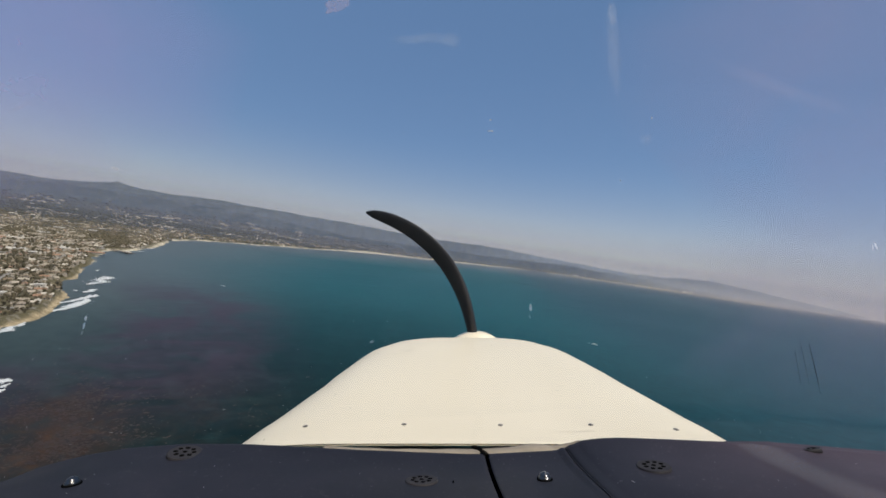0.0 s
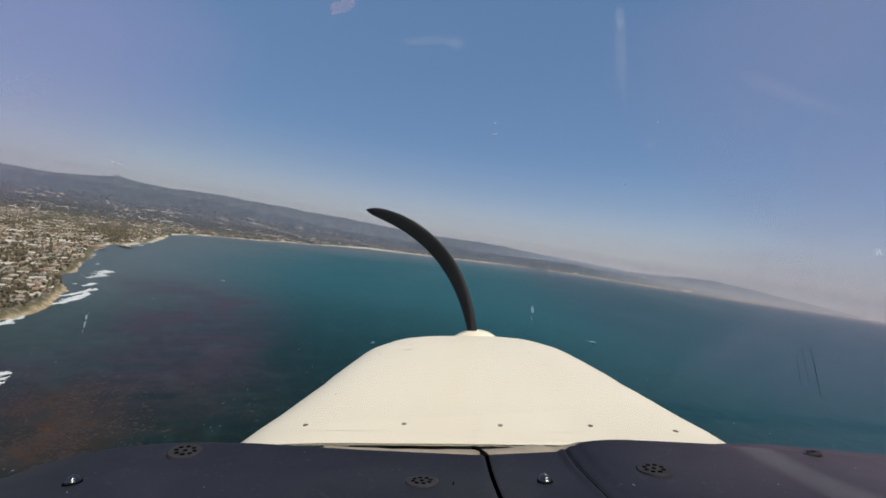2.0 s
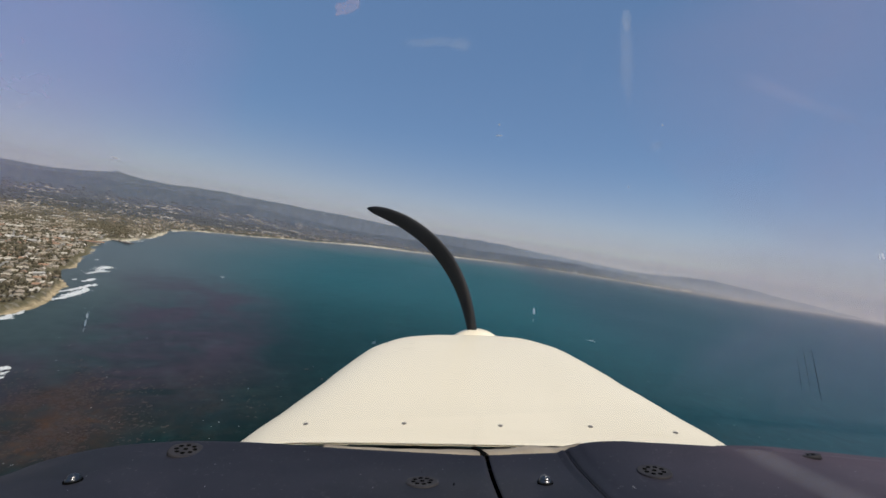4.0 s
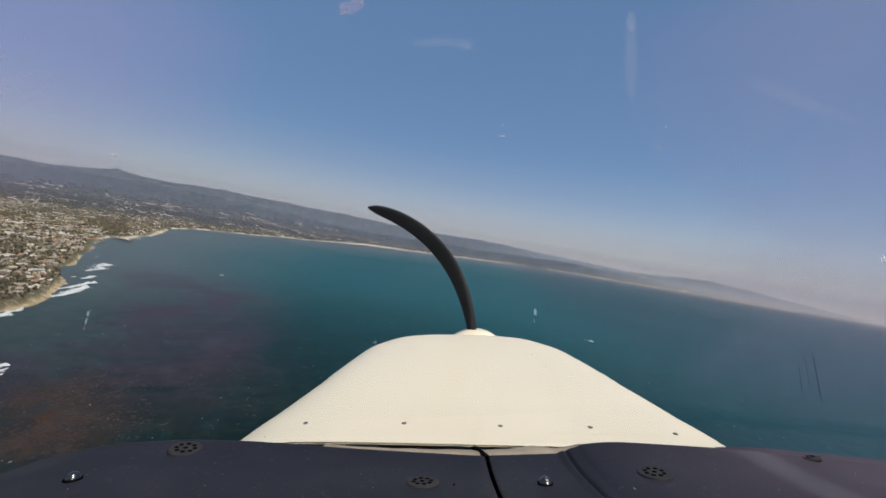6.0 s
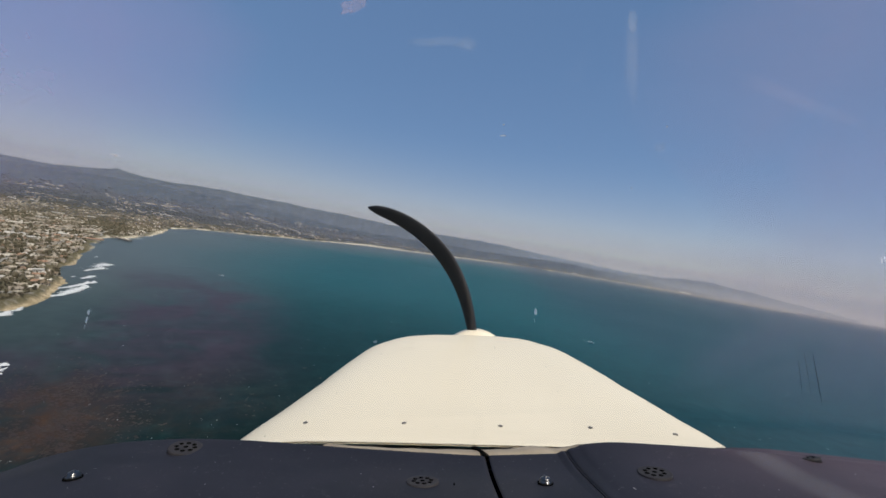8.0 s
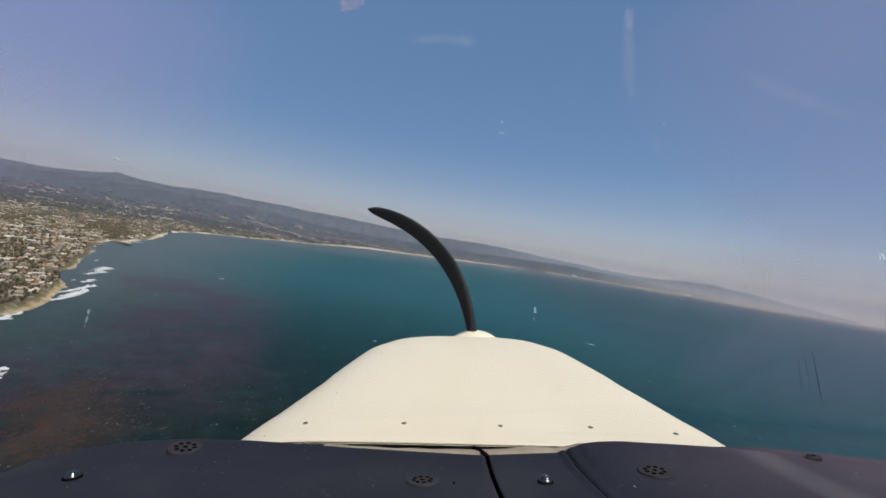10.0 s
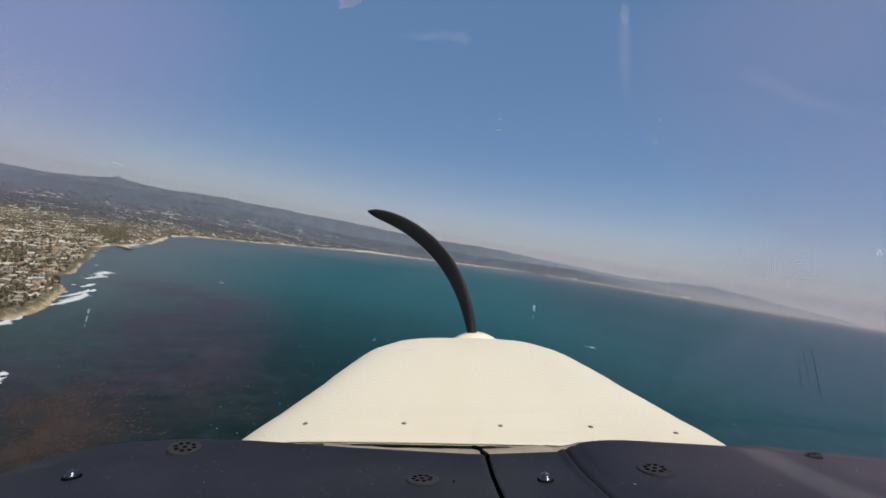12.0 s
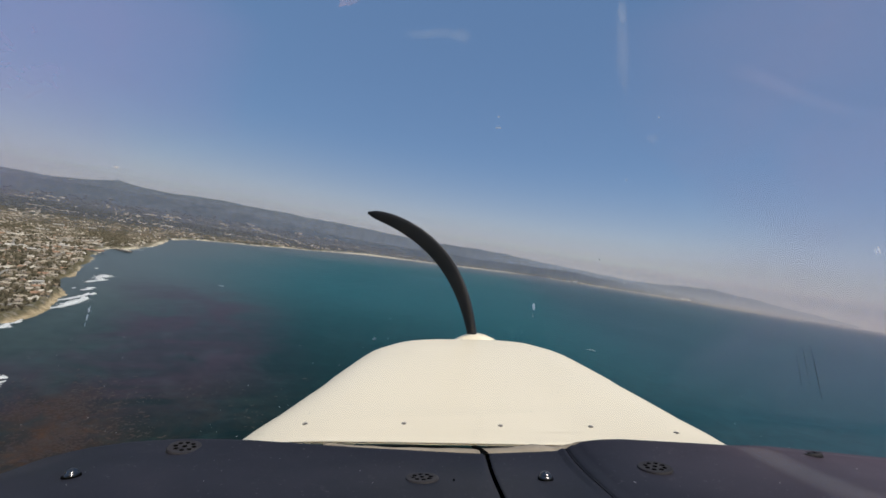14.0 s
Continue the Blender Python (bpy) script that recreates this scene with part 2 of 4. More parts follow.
TAN = two_scale("tan_trim_foam", (0.22, 0.18, 0.135), (0.30, 0.25, 0.19), 60, 6, 0.85)
LINER = two_scale("grey_cabin_lining", (0.10, 0.095, 0.105), (0.14, 0.13, 0.14), 40, 4, 0.9)
SMEAR = two_scale("dried_insect_residue", (0.22, 0.21, 0.21), (0.34, 0.33, 0.32), 400, 60, 0.7)
k = Mat("sunlit_cloud", 1.0, 0, 0.0)
k.colour(k.mix(k.noise(0.03, 5), (0.70, 0.68, 0.70), (0.86, 0.84, 0.85)))
CLOUD = k.m
DARK_MARK = two_scale("dark_pane_mark", (0.01, 0.015, 0.02), (0.03, 0.03, 0.035), 400, 60, 0.8)
k = Mat("windscreen_acrylic", 0.0)
fres = k.t.nodes.new("ShaderNodeFresnel")
fres.inputs["IOR"].default_value = 1.6
clear, gloss, both = (k.t.nodes.new("ShaderNode" + n) for n in ("BsdfTransparent", "BsdfGlossy", "MixShader"))
gloss.inputs["Roughness"].default_value = 0.015
clear.inputs["Color"].default_value = (0.98, 0.98, 0.98, 1)
k.put(fres.outputs[0], both.inputs[0])
k.put(clear.outputs[0], both.inputs[1])
k.put(gloss.outputs[0], both.inputs[2])
k.put(both.outputs[0], k.t.nodes["Material Output"].inputs["Surface"])
ACRYLIC = k.m


def film(name, colour, most, scale):
    """A thin film, dried on or standing in for light: part clear, part dull."""
    k = Mat(name, 0.8)
    k.colour(colour)
    lo, both = k.t.nodes.new("ShaderNodeBsdfTransparent"), k.t.nodes.new("ShaderNodeMixShader")
    edge = k.attr("thick")
    k.put(k.math("MULTIPLY", edge, k.ramp(k.noise(scale, 5, 0.6), [(0.25, most * 0.45), (0.75, most)])), both.inputs[0])
    k.put(lo.outputs[0], both.inputs[1])
    pass_on, body = k.t.nodes.new("ShaderNodeBsdfTranslucent"), k.t.nodes.new("ShaderNodeAddShader")
    pass_on.inputs["Color"].default_value = (*colour, 1)
    k.put(k.b.outputs[0], body.inputs[0])
    k.put(pass_on.outputs[0], body.inputs[1])
    k.put(body.outputs[0], both.inputs[2])
    k.put(both.outputs[0], k.t.nodes["Material Output"].inputs["Surface"])
    return k.m


PALE_FILM = film("pale_smear_and_light_film", (0.50, 0.51, 0.53), 0.20, 90)
ROSE_REFLECTION = film("rosy_reflection_film", (0.50, 0.38, 0.44), 0.40, 90)
LILAC_FILM = film("lilac_reflection_film", (0.47, 0.35, 0.45), 0.25, 6)
THIN_LILAC_FILM = film("thin_lilac_reflection_film", (0.52, 0.36, 0.56), 0.36, 6)
THIN_PALE_FILM = film("thin_pale_film", (0.50, 0.46, 0.52), 0.10, 30)
WHITE_SPOT = film("white_dried_spot", (0.86, 0.86, 0.84), 0.95, 500)
DUST = film("dust_speck", (0.5, 0.5, 0.49), 0.7, 500)


def lit_haze(name, colour):
    """Haze as a sheet: part clear, part pale, normals turned up for even light."""
    k = Mat(name, 1.0)
    lo, pale, both, up = (k.t.nodes.new("ShaderNode" + n) for n in ("BsdfTransparent", "BsdfDiffuse", "MixShader", "CombineXYZ"))
    up.inputs[2].default_value = 1.0
    pale.inputs["Color"].default_value = (*colour, 1)
    k.put(up.outputs[0], pale.inputs["Normal"])
    k.put(k.attr("thick"), both.inputs[0])
    k.put(lo.outputs[0], both.inputs[1])
    k.put(pale.outputs[0], both.inputs[2])
    k.put(both.outputs[0], k.t.nodes["Material Output"].inputs["Surface"])
    return k.m


THIN_HAZE = lit_haze("thin_haze", (0.170, 0.186, 0.240))
# glowing, part clear sheet in place of the sky's pale rim at the horizon
k = Mat("haze_glow", 1.0)
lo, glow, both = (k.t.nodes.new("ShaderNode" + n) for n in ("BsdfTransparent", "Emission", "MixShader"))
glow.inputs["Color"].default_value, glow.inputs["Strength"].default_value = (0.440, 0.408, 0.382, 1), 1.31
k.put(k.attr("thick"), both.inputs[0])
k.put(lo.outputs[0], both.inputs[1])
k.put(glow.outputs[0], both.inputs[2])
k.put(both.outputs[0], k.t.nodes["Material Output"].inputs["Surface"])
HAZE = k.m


# ---- mesh helpers ----
def from_bm(name, bm, mat, smooth=False):
    me = bpy.data.meshes.new(name)
    bmesh.ops.recalc_face_normals(bm, faces=bm.faces)
    if smooth:
        for f in bm.faces:
            f.smooth = True
    bm.to_mesh(me)
    bm.free()
    for m in (mat if isinstance(mat, (list, tuple)) else [mat]):
        me.materials.append(m)
    return me


def part(name, bm, mat, parent, label="", smooth=False):
    ob = new(name, bm if isinstance(bm, bpy.types.Mesh) else from_bm(name, bm, mat, smooth))
    ob.parent = parent
    if label:
        tagged(ob, label)
    return ob


def thing(name, label, category, m=None, group="", kind=""):
    ob = tagged(new(name), label, category, group, kind)
    if m is not None:
        ob.matrix_world = m
    return ob


def mesh_np(name, verts, faces, mats, mat_index=None, smooth=False):
    """A mesh from numpy vertices and faces of one size."""
    me = bpy.data.meshes.new(name)
    verts, faces = np.asarray(verts, np.float32), np.asarray(faces, np.int32)
    n, k = faces.shape
    me.vertices.add(len(verts))
    me.vertices.foreach_set("co", verts.ravel())
    me.loops.add(n * k)
    me.loops.foreach_set("vertex_index", faces.ravel())
    me.polygons.add(n)
    me.polygons.foreach_set("loop_start", np.arange(n, dtype=np.int32) * k)
    if mat_index is not None:
        me.polygons.foreach_set("material_index", np.asarray(mat_index, np.int32))
    me.polygons.foreach_set("use_smooth", np.full(n, smooth))
    for m in mats:
        me.materials.append(m)
    me.update(calc_edges=True)
    me.validate()
    return me


def grid_bm(fun, nu, nv, close_u=False):
    """A sheet of nu x nv cells; fun(u, v) with u, v from 0 to 1 gives a place."""
    bm = bmesh.new()
    vs = [[bm.verts.new(fun(i / nu, j / nv)) for j in range(nv + 1)] for i in range(nu + (0 if close_u else 1))]
    for i in range(nu):
        for j in range(nv):
            a, b = vs[i], vs[(i + 1) % len(vs)]
            bm.faces.new((a[j], b[j], b[j + 1], a[j + 1]))
    return bm


def lathe(profile, seg=24, axis="Z"):
    """A turned body: profile is a list of (radius, height)."""
    bm = bmesh.new()
    rings = []
    for r, h in profile:
        ring = []
        for i in range(seg):
            a = 2 * math.pi * i / seg
            x, y = r * math.cos(a), r * math.sin(a)
            ring.append(bm.verts.new((x, y, h) if axis == "Z" else (x, h, y)))
        rings.append(ring)
    for a, b in zip(rings, rings[1:]):
        for i in range(seg):
            bm.faces.new((a[i], a[(i + 1) % seg], b[(i + 1) % seg], b[i]))
    bm.faces.new(rings[0])
    bm.faces.new(rings[-1])
    return bm


def box(bm, x0, x1, y0, y1, z0, z1):
    v = [bm.verts.new((x, y, z)) for z in (z0, z1) for x, y in ((x0, y0), (x1, y0), (x1, y1), (x0, y1))]
    for f in ((3, 2, 1, 0), (4, 5, 6, 7), (0, 1, 5, 4), (1, 2, 6, 5), (2, 3, 7, 6), (3, 0, 4, 7)):
        bm.faces.new([v[i] for i in f])
    return bm


def sstep(x):
    x = np.clip(x, 0, 1)
    return x * x * (3 - 2 * x)


def wave(x, y, s, seed=0.0):
    """Smooth uneven ground, about -1 to 1."""
    return (np.sin(x * 1.00 / s + seed) * np.cos(y * 1.13 / s - seed) + 0.55 * np.sin(x * 2.3 / s + y * 1.7 / s + 2 * seed)
            + 0.30 * np.sin(x * 4.9 / s - y * 4.1 / s + 3 * seed) + 0.18 * np.cos(x * 9.7 / s + y * 8.3 / s)) / 1.6

# ---- coast, sea and mountains ----
COAST = [(-4900, -1500), (-1500, -420), (-640, 30), (-330, 160), (-287, 252), (-310, 292), (-311, 304), (-318, 324), (-329, 344), (-344, 370), (-368, 404), (-382, 420), (-397, 430), (-432, 458), (-443, 480),
         (-456, 509), (-495, 557), (-527, 602), (-545, 635), (-611, 715), (-690, 821), (-702, 864), (-699, 898), (-716, 972), (-777, 1095), (-853, 1235), (-926, 1368),
         (-953, 1451), (-972, 1579), (-927, 1722), (-856, 1829), (-820, 2060), (-726, 2215), (-650, 2519), (-528, 2807), (-350, 2975), (-150, 3164), (77, 3378), (337, 3624), (655, 4016), (975, 4188),
         (1250, 4115), (1742, 3931), (2170, 3700), (2500, 3440), (2640, 3330), (2900, 3300), (3300, 3600), (3800, 4400), (0, 5600), (-5600, 5600), (-5600, -1500)]
RING = np.array(COAST, float)


def shore_distance(x, y):
    """Metres to the shoreline: above zero on land, below zero at sea."""
    a, b = RING, np.roll(RING, -1, 0)
    best, inside = np.full(x.shape, 1e9), np.zeros(x.shape, bool)
    for (ax, ay), (bx, by) in zip(a, b):
        dx, dy = bx - ax, by - ay
        s = np.clip(((x - ax) * dx + (y - ay) * dy) / (dx * dx + dy * dy), 0, 1)
        best = np.minimum(best, np.hypot(x - ax - s * dx, y - ay - s * dy))
        hit = (ay > y) != (by > y)
        with np.errstate(divide="ignore", invalid="ignore"):
            inside ^= hit & (x < ax + (y - ay) * dx / (dy if dy else 1e-9))
    return np.where(inside, best, -best)


def land_height(x, y, d=None):
    d = shore_distance(x, y) if d is None else d
    r = np.hypot(x, y)
    d = d + (4.5 * wave(x, y, 17) + 6.5 * wave(x, y, 33, 2.0)) * np.clip(r / 900, 0.25, 1.2)
    h = np.where(d > 0, 0.30 + (3.6 + 3.4 * sstep((r - 1300) / 1000)) * sstep((d - 3) / (6 + 20 * sstep((r - 1300) / 1000))), -0.4 + np.maximum(d, -60) * 0.05)
    inland = sstep((d - 60) / 1600)
    h = h + np.where(d > 0, inland * (16 + 9 * wave(x, y, 260)) + 14 * sstep((r - 2300) / 1500) * inland * (1 + 0.5 * wave(x, y, 330, 1.0)), 0)
    for hx, hy, high, wide in ((-1870, 1806, 13, 330), (-1763, 2427, 14, 300), (-1330, 2740, 15, 280), (-2300, 2100, 12, 260), (-2250, 2700, 12, 300), (-700, 3050, 14, 240)):
        h = h + np.where(d > 0, high * np.exp(-((x - hx) ** 2 + (y - hy) ** 2) / wide ** 2) * (1 + 0.2 * wave(x, y, 70)), 0)
    return h


STREET = radians(38)


def street_share(x, y):
    """1 on the carriageways of the town's bent street grid, 0 between them."""
    c, s = math.cos(STREET), math.sin(STREET)
    u, v = x * c + y * s, y * c - x * s
    u, v = u + 12 * np.sin(v / 80), v + 10 * np.sin(u / 110)
    return np.maximum(np.abs((u / 62) % 1 - 0.5) < 0.04, np.abs((v / 104) % 1 - 0.5) < 0.026).astype(float)


def attribute(me, name, values):
    me.attributes.new(name, "FLOAT", "POINT").data.foreach_set("value", np.asarray(values, np.float32))


def polar_sheet(th0, th1, nth, r0, r1, nr):
    th = np.linspace(radians(th0), radians(th1), nth)
    r = np.geomspace(r0, r1, nr)
    T, R = np.meshgrid(th, r, indexing="ij")
    x, y = (R * np.sin(T)).ravel(), (R * np.cos(T)).ravel()
    i = np.arange(nth * nr).reshape(nth, nr)
    f = np.stack([i[:-1, :-1], i[:-1, 1:], i[1:, 1:], i[1:, :-1]], -1).reshape(-1, 4)
    return x, y, f


# sea: one sheet to the horizon, all round
x, y, f = polar_sheet(-180, 180, 361, 0.3, 4970, 130)
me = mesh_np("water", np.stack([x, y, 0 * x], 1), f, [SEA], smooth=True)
d = shore_distance(x, y)
# weed beds lie off the point, in a belt along the shore and in a tongue towards the open water
belt = sstep((-d - 28) / 50) * sstep((225 + d) / 95) * sstep((800 - np.hypot(x, y)) / 300) * sstep((150 + y) / 150)
along, across = -0.676 * (x + 153) + 0.737 * (y - 168), 0.737 * (x + 153) + 0.676 * (y - 168)
tongue = np.exp(-(along / 46) ** 2 - (np.where(across < 0, across / 16, across / 19)) ** 2)
spread = np.exp(-((x + 112) / 55) ** 2 - ((y - 205) / 52) ** 2)
# deep grows with distance from the eye, open_water towards its right
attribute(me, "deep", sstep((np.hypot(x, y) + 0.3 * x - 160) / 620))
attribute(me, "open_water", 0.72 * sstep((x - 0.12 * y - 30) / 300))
attribute(me, "weed", np.clip(0.85 * belt * (0.5 + 0.5 * sstep((np.hypot(x, y) - 210) / 150)) + 0.06 * spread, 0, 1))
attribute(me, "inshore", 0.45 * sstep((d + 120) / 100) * sstep((900 - np.hypot(x, y)) / 400))
attribute(me, "kelp", np.clip(0.85 * tongue + 0.16 * spread, 0, 1))
# paling towards the shore widens and strengthens with distance from the eye
attribute(me, "shoal_haze", 0.85 * (0.25 + 0.75 * sstep((np.hypot(x, y) - 380) / 260)) * sstep((d + 60 + 0.38 * np.hypot(x, y)) / (60 + 0.38 * np.hypot(x, y))))
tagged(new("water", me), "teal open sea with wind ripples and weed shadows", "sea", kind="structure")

# land
x, y, f = polar_sheet(-100, 50, 680, 150, 4950, 430)
d = shore_distance(x, y)
z = land_height(x, y, d)
f = f[(d[f] > -45).any(1)]
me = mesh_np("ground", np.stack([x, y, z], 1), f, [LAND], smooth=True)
r = np.hypot(x, y)
attribute(me, "sand", sstep((3 + 4 * sstep((700 - r) / 200) + 0.004 * r * sstep((r - 420) / 300) + 11 * sstep((r - 2300) / 700) - d - 4 * wave(x, y, 20)) / 4))
attribute(me, "far_sand", sstep((r - 620) / 300))
attribute(me, "street", street_share(x, y) * (d > 8) * sstep((1500 - r) / 400))
attribute(me, "forest_haze", sstep((r - 1600 + 700 * wave(x, y, 150, 4.0)) / 1200) * 0.9)
tagged(new("ground", me), "coastal land with dry scrub, streets and sandy shore", "ground", kind="structure")

# mountain ridge: two ranges whose skyline falls away to the far shore
RIDGE = [(-110, 1.2), (-60, 1.5), (-48.3, 1.63), (-44.4, 1.63), (-42.3, 1.89), (-40.2, 2.21), (-39.7, 2.46), (-39.1, 2.30), (-37.5, 2.04), (-34.8, 1.97), (-32, 2.14), (-29, 2.16), (-25.8, 2.02), (-22.4, 1.98), (-18.8, 1.82),
         (-15.1, 1.78), (-11.3, 1.61), (-7.3, 1.37), (-3.2, 1.19), (0.8, 1.17), (4.8, 1.21), (8.9, 1.03), (12.8, 0.76), (16.6, 0.55), (20.3, 0.34), (23.8, 0.12), (27.1, 0.13), (30.1, 0.36), (33, 0.5), (35.8, 0.24),
         (38.4, -0.05), (40.9, -0.42), (43.1, -0.6), (47, -1.2)]
# the nearer slopes: below the crest all along, and a low dark bluff over the far beach
SLOPE = [(-110, 0.9), (-60, 1.1), (-48, 1.15), (-40, 1.35), (-33, 1.25), (-27, 1.0), (-22, 0.62), (-18, 0.25), (-15, 0.02), (-11, -0.12), (-7, -0.11), (-3, -0.15), (1, -0.12), (5, -0.22), (9, -0.12), (13, -0.02),
         (16.7, 0.06), (20.4, -0.17), (23.8, -0.28), (27.2, -0.5), (30.3, -0.78), (33.3, -0.95), (37, -1.18), (47, -1.3)]


def range_surface(deg, K, line, r0, r1, amp, seed):
    """Distance, angle over the eye's level and height of a range; K runs from its foot (0) to its crest (1)."""
    top = np.interp(deg, *zip(*line))
    foot = np.maximum(r0, np.interp(deg, [-30, -8, 0, 8, 16, 24, 30, 36, 47], [r0, 3560, 3660, 4060, 4390, 4410, 4420, 4440, 4600]))
    foot = np.minimum(foot, r1 - 60)
    rr = foot + (r1 - foot) * K
    low = -np.degrees(np.arctan2(92.0, foot))
    crest = top + amp * (0.6 * np.sin(deg * 1.7 + seed) + 0.35 * np.sin(deg * 4.3 + 2 * seed) + 0.2 * np.sin(deg * 9.1 + seed) + 0.12 * np.sin(deg * 23 + seed) + 0.07 * np.sin(deg * 61))
    fold = np.abs(np.sin(deg * 1.35 + 1.1 * np.sin(deg * .5 + seed) + 1.6 * K + seed)) + 0.5 * np.abs(np.sin(deg * 3.3 - 2.4 * K + 2 * seed)) + 0.25 * np.abs(np.sin(deg * 8.7 + 4 * K))
    el = low + (crest - low) * (K ** 0.85 - 0.15 * fold * K * (1 - K) * 1.9)
    return rr, el, 100 + rr * np.tan(np.radians(el))


def range_mesh(name, line, far, r0, r1, amp, seed):
    th = np.linspace(-108, 46.5, 900)
    T, K = np.meshgrid(np.radians(th), np.linspace(0, 1, 40), indexing="ij")
    deg = np.degrees(T)
    rr, el, z = range_surface(deg, K, line, r0, r1, amp, seed)
    rough = np.random.default_rng(3).normal(0, 0.022, len(th))[:, None] * K
    z = z + rr * np.radians(rough)
    v = np.stack([(rr * np.sin(T)).ravel(), (rr * np.cos(T)).ravel(), z.ravel()], 1)
    i = np.arange(v.shape[0]).reshape(T.shape)
    f = np.stack([i[:-1, :-1], i[:-1, 1:], i[1:, 1:], i[1:, :-1]], -1).reshape(-1, 4)
    me = mesh_np(name, v, f, [MOUNTAIN], smooth=True)
    # far blends in the painted haze colour, more towards the right
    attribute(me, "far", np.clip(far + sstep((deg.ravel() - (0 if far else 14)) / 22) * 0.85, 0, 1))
    attribute(me, "foot", (0.0 if far else 1.0) * (1 - sstep((K.ravel() - np.interp(deg.ravel(), [-30, -12], [0.22, 0.05])) / 0.4)))
    attribute(me, "along", deg.ravel() * 75)
    attribute(me, "rise", el.ravel() * 150 + 40 * K.ravel())
    return new(name, me)


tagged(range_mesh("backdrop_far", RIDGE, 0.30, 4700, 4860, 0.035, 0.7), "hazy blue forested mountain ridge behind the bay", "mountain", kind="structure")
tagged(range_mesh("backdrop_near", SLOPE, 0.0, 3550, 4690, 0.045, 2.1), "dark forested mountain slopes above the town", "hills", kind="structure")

# glowing shell for the pale sea haze that lies on the horizon
th = np.radians(np.linspace(-180, 180, 181))
zz = np.linspace(0, 1, 40)
T, Z = np.meshgrid(th, zz, indexing="ij")
v = np.stack([(4900 * np.sin(T)).ravel(), (4900 * np.cos(T)).ravel(), (-5 + 1500 * Z).ravel()], 1)
i = np.arange(v.shape[0]).reshape(T.shape)
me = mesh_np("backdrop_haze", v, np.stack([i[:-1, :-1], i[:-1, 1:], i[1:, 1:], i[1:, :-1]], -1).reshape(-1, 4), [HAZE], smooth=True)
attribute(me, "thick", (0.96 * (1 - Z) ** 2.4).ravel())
tagged(new("backdrop_haze", me), "glowing pale lilac haze shell along the horizon", "haze", kind="structure").visible_shadow = False

# glowing sheet: thicker haze on the open water where the far shore runs out
th = np.radians(np.linspace(16, 75, 60))
T, Z = np.meshgrid(th, np.linspace(0, 1, 60), indexing="ij")
zz = 170 * Z
v = np.stack([(3800 * np.sin(T)).ravel(), (3800 * np.cos(T)).ravel(), zz.ravel()], 1)
i = np.arange(v.shape[0]).reshape(T.shape)
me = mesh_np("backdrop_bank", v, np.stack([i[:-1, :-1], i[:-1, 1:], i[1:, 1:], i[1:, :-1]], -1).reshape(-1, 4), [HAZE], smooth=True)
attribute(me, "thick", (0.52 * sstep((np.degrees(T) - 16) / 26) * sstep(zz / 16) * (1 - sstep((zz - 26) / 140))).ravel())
tagged(new("backdrop_bank", me), "glowing pale haze sheet on the open water", "haze", kind="structure").visible_shadow = False

# part clear sheets stand in for sea air between the town and the mountains
for far_r, amount in ((1500, 0.06), (2200, 0.11), (2900, 0.13), (3500, 0.09), (3530, 0.14)):
    th = np.radians(np.linspace(-110, 75, 186))
    T, Z = np.meshgrid(th, np.linspace(0, 1, 44), indexing="ij")
    rise, full, reach, right = (0.045, np.interp(np.degrees(T), [-110, -26, 0, 20, 45], [0.08, 0.078, 0.058, 0.048, 0.034]), 0.0, 0.7) if far_r == 3530 else (0.011, 0.045, 0.17, 0.0)
    reach = full + 0.03 if far_r == 3530 else reach
    zz = (0.19 * far_r) * Z ** 1.6
    v = np.stack([((far_r + 1.7 * zz) * np.sin(T)).ravel(), ((far_r + 1.7 * zz) * np.cos(T)).ravel(), zz.ravel()], 1)
    i = np.arange(v.shape[0]).reshape(T.shape)
    me = mesh_np("backdrop_air", v, np.stack([i[:-1, :-1], i[:-1, 1:], i[1:, 1:], i[1:, :-1]], -1).reshape(-1, 4), [THIN_HAZE], smooth=True)
    attribute(me, "thick", (amount * sstep(zz / (rise * far_r)) * (1 - sstep((zz - full * far_r) / ((reach - full) * far_r))) * (1 + right * sstep((np.degrees(T) - 2) / 26))).ravel())
    tagged(new("backdrop_air", me), "thin blue-grey haze sheet over the bay", "haze", kind="structure").visible_shadow = False

# ---- the aircraft: x to its right, y forward, z up, from the pilot's view point ----
plane = thing("aircraft", "light aircraft nose with cream cowling and dark glareshield", "aircraft", AIRFRAME)


def mid(y):
    return 0.0558 + 0.079 * y - 0.025 * y * y


def interp(v, pts):
    return float(np.interp(v, [p[0] for p in pts], [p[1] for p in pts]))


HALF = [(0.90, 0.696), (1.10, 0.673), (1.35, 0.649), (1.60, 0.627), (1.80, 0.594), (1.95, 0.566), (2.05, 0.507), (2.11, 0.410), (2.15, 0.310)]
BLUNT = [(0.90, 7.43), (1.1, 7.54), (1.5, 5.54), (2.15, 4.41)]
CREST = [(0.90, -0.449), (1.2, -0.4562), (1.9, -0.4422), (2.06, -0.4466), (2.11, -0.4539), (2.15, -0.50)]
LEAN = -0.0162


def cowl_point(u, y, lift=0.0):
    """u runs over the cowling from the left flank (0) to the right one (1)."""
    a = math.pi * (1 - u)
    c, s = math.cos(a), math.sin(a)
    w, top, deep, n = interp(y, HALF) + lift, interp(y, CREST) + lift, 0.50, 2 / interp(y, BLUNT)
    x = w * math.copysign(abs(c) ** n, c)
    return (mid(y) + x, y, top - deep + deep * abs(s) ** n + LEAN * x)


